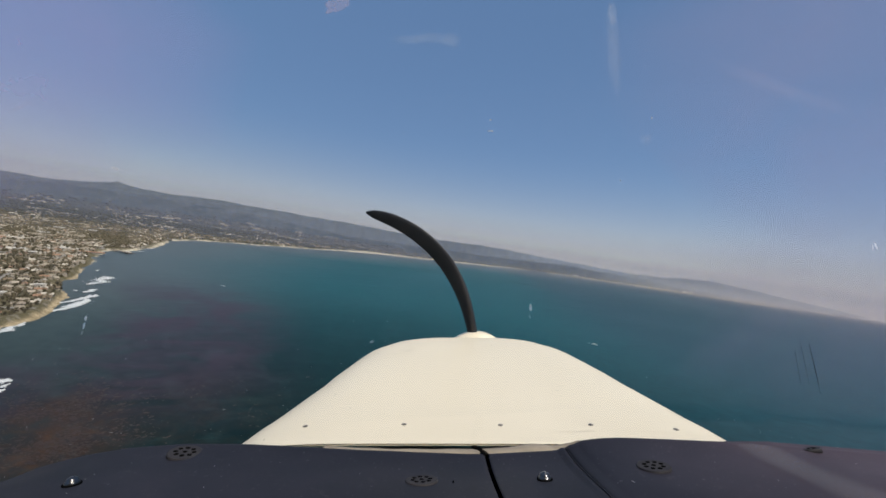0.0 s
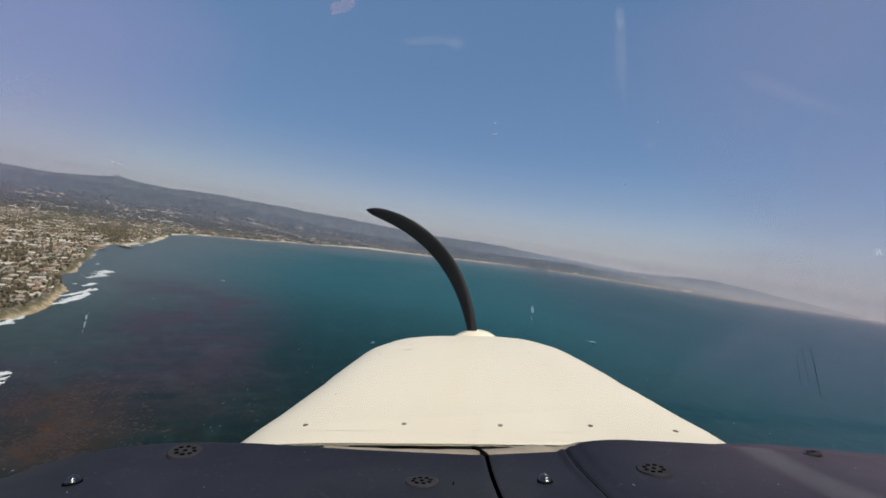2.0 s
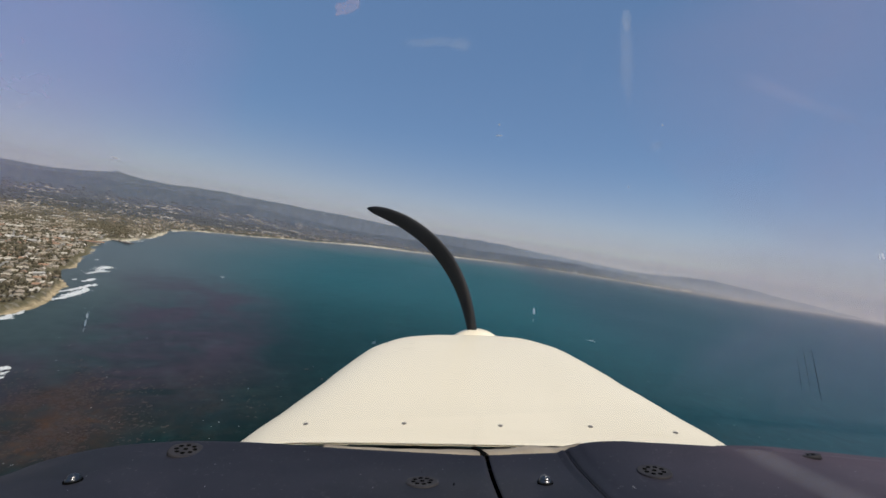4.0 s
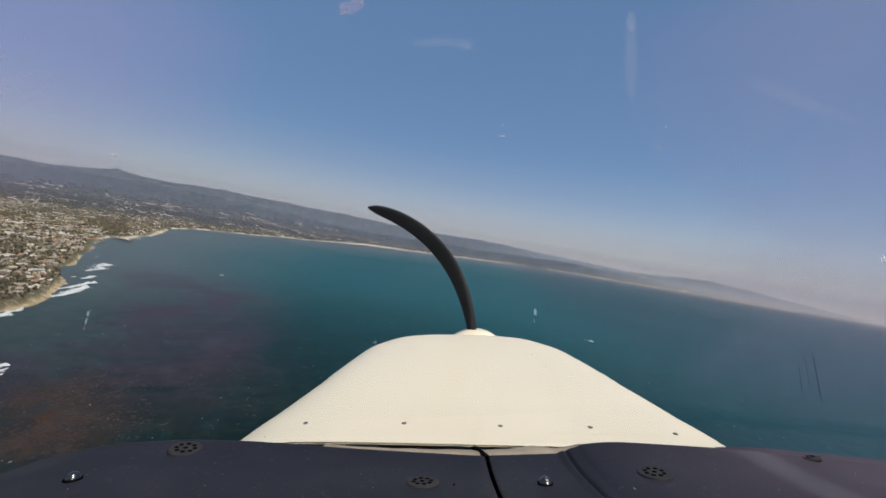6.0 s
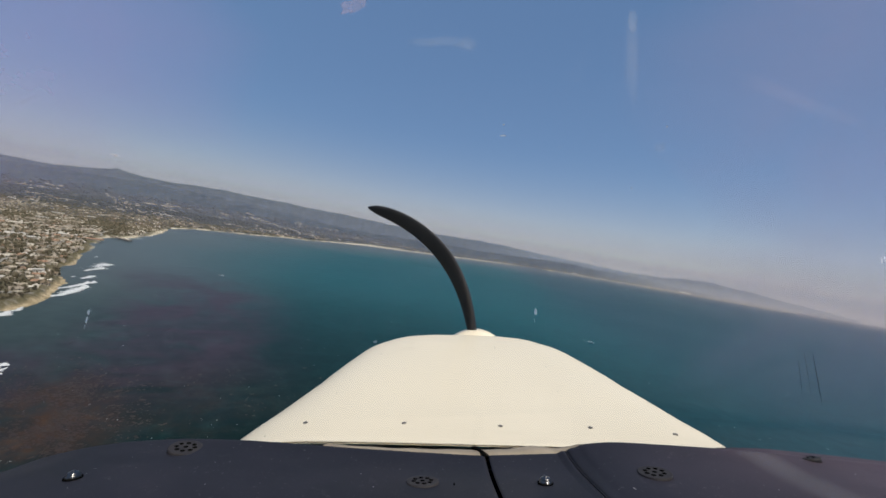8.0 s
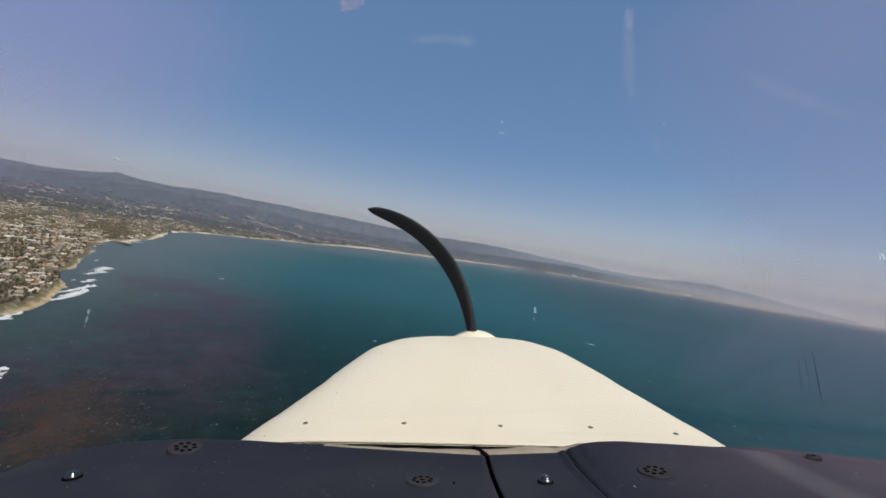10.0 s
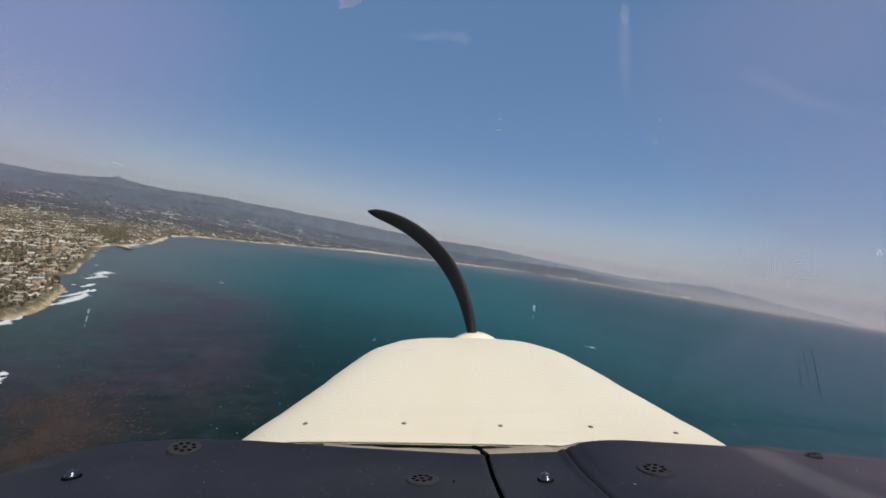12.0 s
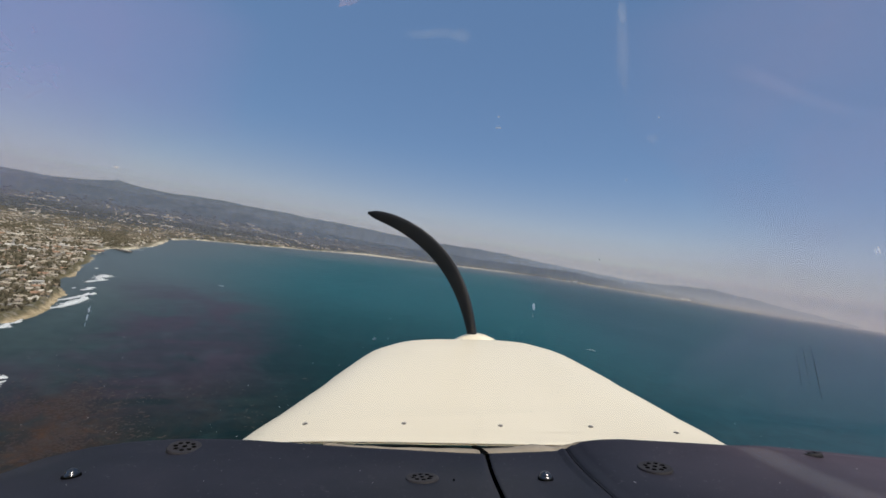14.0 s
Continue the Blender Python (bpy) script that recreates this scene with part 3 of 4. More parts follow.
def cowl_top(x, y):
    """Height of the cowling's skin at x, y."""
    q = min(1.0, abs(x - mid(y)) / interp(y, HALF))
    n = interp(y, BLUNT)
    return interp(y, CREST) - 0.50 + 0.50 * (1 - q ** n) ** (1 / n) + LEAN * (x - mid(y))


cowl = part("cowling", grid_bm(lambda u, v: cowl_point(u, 1.003 + 1.147 * (1 - (1 - v) ** 1.5)), 96, 70), CREAM, plane, "cream painted engine cowling with small stains", True)
sol = cowl.modifiers.new("skin", "SOLIDIFY")
sol.thickness, sol.offset, sol.use_rim = 0.003, -1, False
strip = part("firewall_fairing", grid_bm(lambda u, v: cowl_point(u, 0.934 + 0.0687 * v, -0.0002), 96, 6), CREAM, plane, "cream fairing strip behind the cowling seam", True)
sol = strip.modifiers.new("skin", "SOLIDIFY")
sol.thickness, sol.offset, sol.use_rim = 0.004, -1, False
# centre seam of the upper cowling
part("centre_seam", grid_bm(lambda u, v: (0.010 + 0.0015 * (u - 0.5), 1.86 + 0.16 * v, cowl_top(0.010, 1.86 + 0.16 * v) + 0.0004), 1, 8), SEAM, cowl)
for x, y in ((-0.3524, 1.040), (-0.1003, 1.044), (0.1469, 1.040), (0.3789, 1.043), (0.588, 1.026)):
    b = lathe([(0.0065, 0), (0.0065, 0.0012), (0.0050, 0.0022), (0.0015, 0.0022)], 14)
    for v in b.verts:
        v.co += Vector((x, y, cowl_top(x, y) - 0.0004))
    part("screw", b, STEEL, cowl, "tarnished flush screw", True)
# chips and scratches in the cowling paint
for x, y, l, a in ((-0.0592, 1.2145, 0.006, 0.1), (0.3673, 1.306, 0.011, 0.7), (0.214, 1.36, 0.008, 0.9), (-0.148, 1.872, 0.019, 0.10), (-0.156, 1.787, 0.025, 0.14), (-0.205, 1.745, 0.014, 0.1),
                   (-0.126, 1.005, 0.004, 0.3), (-0.075, 1.003, 0.004, 0.2), (-0.018, 1.028, 0.004, 0.5)):
    b = bmesh.new()
    dx, dy = math.cos(a), math.sin(a)
    pts = [(-1, 0), (-0.3, 0.10), (0.5, 0.14), (1, 0.02), (0.4, -0.12), (-0.5, -0.09)]
    b.faces.new([b.verts.new((x + l * (p * dx - q * dy), y + l * (p * dy + q * dx), cowl_top(x + l * p * dx, y + l * p * dy) + 0.0006)) for p, q in pts])
    part("paint_chip", b, STEEL, cowl)

# spinner and propeller
HUB = Vector((0.176, 2.24, -0.600))
spin = lathe([(0.198, -0.07), (0.200, -0.02), (0.192, 0.05), (0.168, 0.14), (0.130, 0.22), (0.076, 0.28), (0.020, 0.305)], 48, "Y")
for v in spin.verts:
    v.co += HUB + Vector((0, 0, -0.046))
part("spinner", spin, CREAM, plane, "cream pointed propeller spinner", True)


def blade_bm(turn):
    """A twisted, tapered blade, bent to fit the view; turn is its root's angle."""
    def point(u, v):
        r = 0.10 + 0.91 * v
        bend = 1.12 * v ** 1.6
        chord = 0.050 * (0.75 + 0.9 * v * (1 - v) * 1.9) * (1 - 0.22 * v ** 4) * max(0.05, 1 - v ** 26) ** 0.5
        thick = 0.020 * (1 - 0.75 * v)
        tw = radians(62 - 42 * v)
        a = 2 * math.pi * u
        cx, cy = chord * 0.95 * math.cos(a), thick * math.sin(a) * (1 - 0.35 * math.cos(a))
        px, py = cx * math.cos(tw) - cy * math.sin(tw), cx * math.sin(tw) + cy * math.cos(tw)
        ang = turn + bend
        tang = Vector((-math.sin(ang), 0, math.cos(ang)))
        return HUB + Vector((math.cos(turn + bend * 0.45), 0, math.sin(turn + bend * 0.45))) * r + tang * px + Vector((0, py, 0))
    b = grid_bm(point, 20, 30, True)
    b.verts.ensure_lookup_table()
    b.faces.new([b.verts[i * 31 + 30] for i in range(20)])
    return b


for i in range(2):
    part("propeller_blade", blade_bm(radians(97 + 180 * i)), BLADE, plane, "black propeller blade bent to fit the view", True)

# glareshield: three padded pieces
EDGE = [(-1.20, -0.530), (-0.939, -0.482), (-0.855, -0.450), (-0.76, -0.427), (-0.664, -0.413), (-0.544, -0.406), (-0.41, -0.409), (-0.172, -0.425), (0.079, -0.438), (0.262, -0.431),
        (0.272, -0.416), (0.310, -0.409), (0.367, -0.406), (0.498, -0.413), (0.618, -0.420), (0.738, -0.430), (0.939, -0.449), (1.25, -0.480)]


def dash_z(x, y):
    e = sum(interp(x + o, EDGE) for o in (-0.02, 0, 0.02)) / 3
    t = min(1.0, max(0.0, (y - 0.50) / 0.36))
    t = t * t * (3 - 2 * t)
    return -0.372 * (1 - t) + e * t - 0.10 * max(0.0, abs(x) - 0.75) ** 2 * (1 - t)


def pad_bm(x0, x1):
    def point(u, v):
        y = 0.40 + 0.46 * min(1.0, v / 0.88)
        x = x0 + (x1 - x0) * u
        roll = max(0.0, (v - 0.88) / 0.12)
        z = dash_z(x, y)
        ends = min(u * abs(x1 - x0), (1 - u) * abs(x1 - x0))
        z -= 0.0016 * max(0.0, 1 - ends / 0.004) ** 2
        return (x, y + 0.016 * math.sin(roll * math.pi / 2), z - 0.022 * (1 - math.cos(roll * math.pi / 2)) - 0.03 * max(0, roll - 0.8))
    return grid_bm(point, 150, 60)


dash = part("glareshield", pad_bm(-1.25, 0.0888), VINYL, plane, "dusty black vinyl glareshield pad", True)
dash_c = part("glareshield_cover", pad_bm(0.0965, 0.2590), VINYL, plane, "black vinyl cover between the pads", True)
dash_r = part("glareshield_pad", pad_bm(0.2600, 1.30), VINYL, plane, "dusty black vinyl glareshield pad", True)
for p in (dash, dash_c, dash_r):
    sol = p.modifiers.new("pad", "SOLIDIFY")
    sol.thickness, sol.offset = 0.012, -1
# black sheets added below, in place of the shade in the gaps
part("pad_gap_black", grid_bm(lambda u, v: (-0.3 + 0.9 * u, 0.40 + 0.46 * v, dash_z(-0.3 + 0.9 * u, 0.40 + 0.46 * v) - 0.03), 20, 10), DEAD_BLACK, dash)
part("deck_plate", grid_bm(lambda u, v: (-1.2 + 2.4 * u, 0.84 + 0.14 * v, min(-0.462, dash_z(-1.2 + 2.4 * u, 0.86) - 0.03) - 0.012 * v), 40, 3), VINYL, plane, "black sheet added to darken the gap before the cowling")
# raised bead along the joint of the right pad
part("bead", grid_bm(lambda u, v: (0.2600 + 0.0013 * math.cos(2 * math.pi * u), 0.42 + 0.44 * v, dash_z(0.2600, 0.42 + 0.44 * v) + 0.0010 * math.sin(2 * math.pi * u)), 8, 30, True), VINYL, dash_r, "", True)
# tan felt that shows between the glareshield and the cowling, rucked up at its right end, and the black cord in the joint
FELT = [(-0.26, -0.448), (-0.1725, -0.4532), (-0.108, -0.4555), (0.110, -0.4562), (0.149, -0.4535), (0.180, -0.4488), (0.2009, -0.4466), (0.226, -0.4482), (0.2524, -0.4512), (0.30, -0.4500)]


def felt_point(u, v):
    x = -0.26 + 0.56 * u
    near = min(-0.412, dash_z(x, 0.862)) - 0.002 - 0.014 * (1 - min(1.0, v * 3)) ** 2
    return (x, 0.868 + 0.057 * v, near + (interp(x, FELT) - near) * v + 0.003 * math.sin(math.pi * v) + 0.0006 * math.sin(70 * x))


felt = part("felt_strip", grid_bm(felt_point, 90, 10), TAN, plane, "tan felt strip under the windscreen", True)
sol = felt.modifiers.new("felt", "SOLIDIFY")
sol.thickness, sol.offset = 0.002, -1


def cord_point(u, v):
    a = 2 * math.pi * u
    y = 0.858 + 0.066 * v
    x, z, r = 0.0925 - 0.021 * v ** 1.4, dash_z(0.0925, 0.858) - 0.002 - 0.0125 * v ** 0.8, 0.0042 + 0.003 * v * (1 - v)
    return (x + 1.7 * r * math.cos(a), y, z + r * math.sin(a))


part("cord", grid_bm(cord_point, 12, 14, True), DEAD_BLACK, felt, "black sealing cord", True)


# a pale film painted in for the band of light, and flakes of lint
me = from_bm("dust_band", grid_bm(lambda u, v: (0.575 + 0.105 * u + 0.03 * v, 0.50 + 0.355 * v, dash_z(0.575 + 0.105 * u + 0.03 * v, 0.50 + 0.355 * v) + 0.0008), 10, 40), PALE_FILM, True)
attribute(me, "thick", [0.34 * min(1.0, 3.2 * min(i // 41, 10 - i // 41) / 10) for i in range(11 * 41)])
part("dust_band", me, PALE_FILM, dash_r, "pale band of light painted as a film").visible_shadow = False
rnd = random.Random(11)
for i in range(46):
    x, y = rnd.uniform(-0.75, 0.95), rnd.uniform(0.56, 0.83)
    l, a = rnd.uniform(0.0006, 0.0019), rnd.uniform(0, 3.1)
    if i % 9 == 0:
        l *= 2.6
    b = bmesh.new()
    vv = [b.verts.new((x + l * (p * math.cos(a) - q * math.sin(a)), y + l * (p * math.sin(a) + q * math.cos(a)), dash_z(x, y) + 0.0016)) for p, q in ((-1, -.2), (0, -.35), (1.1, 0), (.3, .4), (-.8, .3))]
    b.faces.new(vv)
    part("lint", b, SMEAR if i % 4 else DEAD_BLACK, dash if x < 0.08 else (dash_c if x < 0.255 else dash_r))


def demist_vent(x, y, parent, tip=0.0, size=1.0):
    m = Matrix.Translation((x, y, dash_z(x, y) + 0.0016 + 0.002 * abs(x) - 0.011 * tip)) @ Matrix.Rotation(math.atan2(dash_z(x, y + 0.02) - dash_z(x, y - 0.02), 0.04) - tip, 4, "X") @ Matrix.Rotation((-0.32 if x < 0 else -0.12) * x, 4, "Y") @ Matrix.Diagonal((size, size, size, 1))
    b = lathe([(0.0335, -0.012), (0.0335, 0.0004), (0.0325, 0.0012), (0.0305, 0.0015), (0.0285, 0.0014), (0.001, 0.0014)], 40)
    b.transform(m)
    v = part("demist_vent", b, PLASTIC, parent, "round grey perforated demist outlet", True)
    # raised black plugs; the shade inside holes is put into their colour
    for i in range(9):
        r, a = (0.0, 0.0) if i == 8 else (0.0180, 2 * math.pi * (i + 0.3) / 8)
        h = lathe([(0.0045, 0.0), (0.0047, 0.0019), (0.0041, 0.0019), (0.0005, 0.0016)], 14)
        h.transform(m @ Matrix.Translation((r * math.cos(a), r * math.sin(a), 0)))
        part("hole_plug", h, DEAD_BLACK, v)


demist_vent(-0.5186, 0.817, dash, 0.0, 0.93)
demist_vent(-0.037, 0.718, dash, 0.0, 0.87)
demist_vent(0.376, 0.722, dash_r, 0.0, 0.85)
demist_vent(0.770, 0.858, dash_r, 0.36, 0.68)


def stud(x, y, parent):
    m = Matrix.Translation((x, y, dash_z(x, y) + 0.0015)) @ Matrix.Rotation(-0.12, 4, "X")
    b = lathe([(0.0106, -0.004), (0.0110, 0.0024), (0.0102, 0.0040), (0.0092, 0.0042), (0.0089, 0.0066), (0.0076, 0.0088), (0.0054, 0.0100), (0.0036, 0.0102), (0.0034, 0.0114), (0.0006, 0.0118)], 24)
    b.transform(m)
    s = part("stud", b, CHROME, parent, "bright domed metal stud", True)
    c = lathe([(0.0136, -0.005), (0.0138, 0.0006), (0.0106, 0.0008)], 24)
    c.transform(m)
    part("washer", c, DEAD_BLACK, s, "black washer")


stud(-0.630, 0.690, dash)
stud(0.1814, 0.720, dash_c)


# windscreen: one curved acrylic pane, raked back over the view point
def pane_point(x, u):
    """u: how far the pane has come back from its foot."""
    return (x, 0.931 + 0.031 * x - u, -0.447 + 0.97 * (1 - math.exp(-u / 0.42)) - 0.096 * x * x)


pane = part("windscreen", grid_bm(lambda s, t: pane_point(-1.3 + 2.6 * s, -0.01 + 1.05 * t), 60, 40), ACRYLIC, plane, "clear scratched acrylic windscreen", True)
if pane.data.polygons[0].normal.z > 0:
    pane.data.flip_normals()
pane.visible_shadow = False


def on_pane(a, b):
    """Where the sight line with slopes a (to the right) and b (up) meets the pane, just inside it."""
    lo, hi = 0.05, 1.6
    for _ in range(40):
        y = (lo + hi) / 2
        px, pz = a * y, b * y
        inside = pz < pane_point(px, 0.931 + 0.031 * px - y)[2] - 0.004
        lo, hi = (y, hi) if inside else (lo, y)
    return Vector((a * lo, lo, b * lo))


def mark(name, a, b, half_w, half_h, mat, turn=0.0, soft=True, label=""):
    """A film or fleck on the pane: sizes as slopes; thick in the middle, thin at its rim."""
    n, rings = 22, 7
    rnd = random.Random(int(1e4 * (a + 3 * b)))
    wob = [0.8 + 0.4 * rnd.random() for _ in range(n)]
    c, s = math.cos(turn), math.sin(turn)
    vs, fs, th = [on_pane(a, b)], [], [1.0]
    for j in range(1, rings + 1):
        for i in range(n):
            q, t = j / rings, 2 * math.pi * i / n
            p = (math.copysign(abs(math.cos(t)) ** 0.8, math.cos(t)) * half_w * q * wob[i], math.copysign(abs(math.sin(t)) ** 0.8, math.sin(t)) * half_h * q * wob[i])
            vs.append(on_pane(a + p[0] * c - p[1] * s, b + p[0] * s + p[1] * c))
            th.append((1 - q * q) if soft else (1.0 if j < rings else 0.4))
    for i in range(n):
        fs.append((0, 1 + i, 1 + (i + 1) % n))
        for j in range(rings - 1):
            p, q = 1 + j * n + i, 1 + j * n + (i + 1) % n
            fs += [(p, p + n, q + n), (p, q + n, q)]
    me = mesh_np(name, [tuple(v) for v in vs], fs, [mat], smooth=True)
    attribute(me, "thick", th)
    ob = part(name, me, mat, pane, label)
    ob.visible_shadow = False
    return ob


mark("streak", 0.4485, 0.475, 0.021, 0.115, PALE_FILM, 0.02, True, "pale dried water streak")
mark("streak", 0.4490, 0.568, 0.012, 0.028, PALE_FILM, 0.0, False)
mark("smear", 0.045, 0.510, 0.028, 0.020, PALE_FILM, 0.0, True)
mark("smear", -0.03, 0.515, 0.07, 0.014, PALE_FILM, 0.03, True)
mark("smear", 0.522, 0.259, 0.017, 0.013, PALE_FILM, 0.2, True)
# the rosy film is a painted cabin reflection
mark("smear", -0.232, 0.603, 0.036, 0.018, ROSE_REFLECTION, 0.4, False, "rosy film in place of a cabin reflection")
mark("smear", -1.03, 0.362, 0.040, 0.008, PALE_FILM, 0.45, True)
# lilac films stand in for reflections and flare in the pane
mark("reflection_film", 1.08, -0.06, 0.55, 0.42, LILAC_FILM, 0.0, True, "faint lilac film in place of reflections")
mark("reflection_film", 1.02, 0.52, 0.55, 0.42, LILAC_FILM, 0.0, True, "faint lilac film in place of reflections")
mark("reflection_film", -1.08, 0.52, 0.62, 0.42, THIN_LILAC_FILM, 0.0, True, "faint lilac film in place of reflections")
mark("smear", 0.871, 0.374, 0.20, 0.022, THIN_PALE_FILM, -0.37, True, "long faint wiper smear")
for a, b, w, h, turn in ((0.2240, -0.150, 0.0032, 0.0085, 0.0), (0.2215, -0.172, 0.0012, 0.0050, 0.1), (-0.8755, -0.160, 0.0028, 0.0065, -0.2), (-0.8800, -0.178, 0.0018, 0.0080, -0.25),
                         (-0.8850, -0.196, 0.0014, 0.0060, -0.2), (1.081, -0.013, 0.0028, 0.0095, 0.4), (1.073, -0.016, 0.002, 0.007, 0.1), (-0.170, -0.228, 0.0050, 0.0030, 0.3),
                         (0.138, 0.312, 0.0032, 0.0024, 0.0), (0.137, 0.285, 0.0080, 0.0022, 0.0), (0.538, 0.311, 0.0020, 0.0026, 0.0), (0.455, 0.158, 0.0018, 0.0030, 0.0)):
    mark("insect_mark", a, b, w, h, WHITE_SPOT if h > 0.006 else DUST, turn, False, "white dried insect mark")
mark("insect_mark", 0.387, -0.036, 0.0016, 0.0012, DARK_MARK, 0.1, False, "dark dried insect mark")
# dark strokes: scratches that also paint in a vent's reflection
for a0, b0, a1, b1, w in ((0.885, -0.238, 0.905, -0.345, 0.0004), (0.905, -0.235, 0.932, -0.368, 0.0007), (0.872, -0.262, 0.884, -0.348, 0.0004)):
    mark("scratch", (a0 + a1) / 2, (b0 + b1) / 2, w, math.hypot(a1 - a0, b1 - b0) / 2, DARK_MARK, math.atan2(a1 - a0, b0 - b1), False, "dark scratch and painted vent reflection")
# fine dust on the pane
vs, fs = [], []
rnd = random.Random(5)
for i in range(150):
    a, b, q = rnd.uniform(-1.05, 1.08), rnd.uniform(-0.50, 0.52), rnd.uniform(0.0005, 0.0013)
    if b > -0.1 and rnd.random() < 0.6:
        continue
    k0 = len(vs)
    vs += [tuple(on_pane(a + q * dx * rnd.uniform(.6, 1.4), b + q * dy * rnd.uniform(.6, 1.4))) for dx, dy in ((-1, -.6), (0, -1), (1, -.4), (.8, .7), (0, 1), (-.9, .6))]
    fs += [(k0, k0 + 1, k0 + 2), (k0, k0 + 2, k0 + 3), (k0, k0 + 3, k0 + 4), (k0, k0 + 4, k0 + 5)]
me = mesh_np("dust", vs, fs, [DUST])
attribute(me, "thick", [0.7] * len(vs))
tagged(part("dust", me, DUST, pane, "fine pale dust"), kind="stuff").visible_shadow = False

# unseen cabin shell, added above and behind the view point to close it
def shell(u, v):
    a = math.pi * u
    y = -0.16 - 1.1 * v
    return (1.05 * math.cos(a), y + 0.10 * math.sin(a), -0.45 + 0.98 * math.sin(a))


part("cabin_roof", grid_bm(shell, 40, 16), LINER, plane, "grey cabin lining", True)
part("rear_bulkhead", grid_bm(lambda u, v: (1.05 * math.cos(math.pi * u) * v, -1.26 + 0.1 * math.sin(math.pi * u) * v, -0.45 + 0.98 * math.sin(math.pi * u) * v), 40, 8), LINER, plane, "grey cabin lining", True)
# unseen side walls added so that the pane reflects grey, not sea
for sgn in (-1, 1):
    part("unseen_side_wall", box(bmesh.new(), sgn * 1.06 - 0.02, sgn * 1.06 + 0.02, -1.26, 0.60, -1.22, -0.40), LINER, plane, "grey unseen side wall added for reflections")
part("cabin_floor", box(bmesh.new(), -1.05, 1.05, -1.26, 0.44, -1.25, -1.22), LINER, plane, "grey cabin floor")
part("rear_panel", box(bmesh.new(), -1.05, 1.05, -1.29, -1.26, -1.22, -0.40), LINER, plane, "grey rear cabin panel")
part("instrument_panel", box(bmesh.new(), -1.0, 1.05, 0.43, 0.46, -1.2, -0.42), VINYL, plane, "black instrument panel")

# ---- town, woods and boats ----
rng = np.random.default_rng(7)


def scatter(proto_v, proto_f, proto_m, pos, yaw, size):
    """Many copies of one small shape as arrays: vertices, faces, material indices."""
    pv, pf = np.asarray(proto_v, float), np.asarray(proto_f, int)
    n, kv = len(pos), len(pv)
    c, s = np.cos(yaw)[:, None], np.sin(yaw)[:, None]
    p = pv[None] * size[:, None, :]
    v = np.stack([p[..., 0] * c - p[..., 1] * s, p[..., 0] * s + p[..., 1] * c, p[..., 2]], -1) + pos[:, None, :]
    f = pf[None] + (np.arange(n) * kv)[:, None, None]
    return v.reshape(-1, 3), f.reshape(-1, pf.shape[1]), np.tile(proto_m, n)


def merged(name, sets, mats, smooth=False):
    vs, fs, ms, o = [], [], [], 0
    for v, f, m in sets:
        vs.append(v), fs.append(f + o), ms.append(m)
        o += len(v)
    return new(name, mesh_np(name, np.concatenate(vs), np.concatenate(fs), mats, np.concatenate(ms), smooth))


# a gabled house, one unit wide, long and high: walls (material 0), overhanging roof (material 1)
HOUSE_V = [(-.5, -.5, -.3), (.5, -.5, -.3), (.5, .5, -.3), (-.5, .5, -.3), (-.5, -.5, .6), (.5, -.5, .6), (.5, .5, .6), (-.5, .5, .6), (0, -.5, 1), (0, .5, 1),
           (-.58, -.56, .56), (0, -.56, 1.04), (0, .56, 1.04), (-.58, .56, .56), (.58, -.56, .56), (.58, .56, .56), (0, -.56, 1.041), (0, .56, 1.041)]
HOUSE_F = [(0, 1, 5, 4), (1, 2, 6, 5), (2, 3, 7, 6), (3, 0, 4, 7), (4, 5, 8, 8), (6, 7, 9, 9), (10, 11, 12, 13), (16, 14, 15, 17)]


def tri(faces):
    out = []
    for q in faces:
        out.append((q[0], q[1], q[2]))
        if len(set(q)) == 4:
            out.append((q[0], q[2], q[3]))
    return out


HOUSE_T = tri(HOUSE_F)
HOUSE_M = np.array([0] * 10 + [1] * 4)


def blob(sub, seed):
    """A lumpy leaf clump of unit size."""
    bm = bmesh.new()
    bmesh.ops.create_icosphere(bm, subdivisions=sub, radius=1.0)
    r = random.Random(seed)
    for v in bm.verts:
        v.co *= 0.72 + 0.5 * r.random()
    v = [tuple(p.co) for p in bm.verts]
    f = [tuple(q.index for q in p.verts) for p in bm.faces]
    bm.free()
    return v, f


BLOBS = [blob(1, s) for s in range(5)]


def lots(r0, r1, gx, gy, b0, b1, keep, angle):
    """Places on a jittered street grid between two ranges and two bearings, on dry land."""
    gxs, gys = np.arange(-r1, r1, gx), np.arange(-r1, r1, gy)
    X, Y = np.meshgrid(gxs, gys)
    X, Y = X.ravel() + rng.uniform(-.4, .4, X.size) * gx, Y.ravel() + rng.uniform(-.4, .4, Y.size) * gy
    c, s = math.cos(angle), math.sin(angle)
    x, y = X * c - Y * s, X * s + Y * c
    r, brg = np.hypot(x, y), np.degrees(np.arctan2(x, y))
    ok = ((street_share(x, y) < 0.5) | (r > 1500)) & (r > r0) & (r < r1) & (brg > b0) & (brg < b1) & (rng.random(x.size) < keep)
    x, y = x[ok], y[ok]
    d = shore_distance(x, y)
    ok = d > 6 + 0.006 * np.hypot(x, y) + 60 * sstep((np.hypot(x, y) - 2300) / 700)
    x, y, d = x[ok], y[ok], d[ok]
    return x, y, land_height(x, y, d), d


house_sets, tree_sets = [], []
x, y, z, d = lots(380, 2050, 8.8, 11.6, -66, -27, 0.72, STREET)
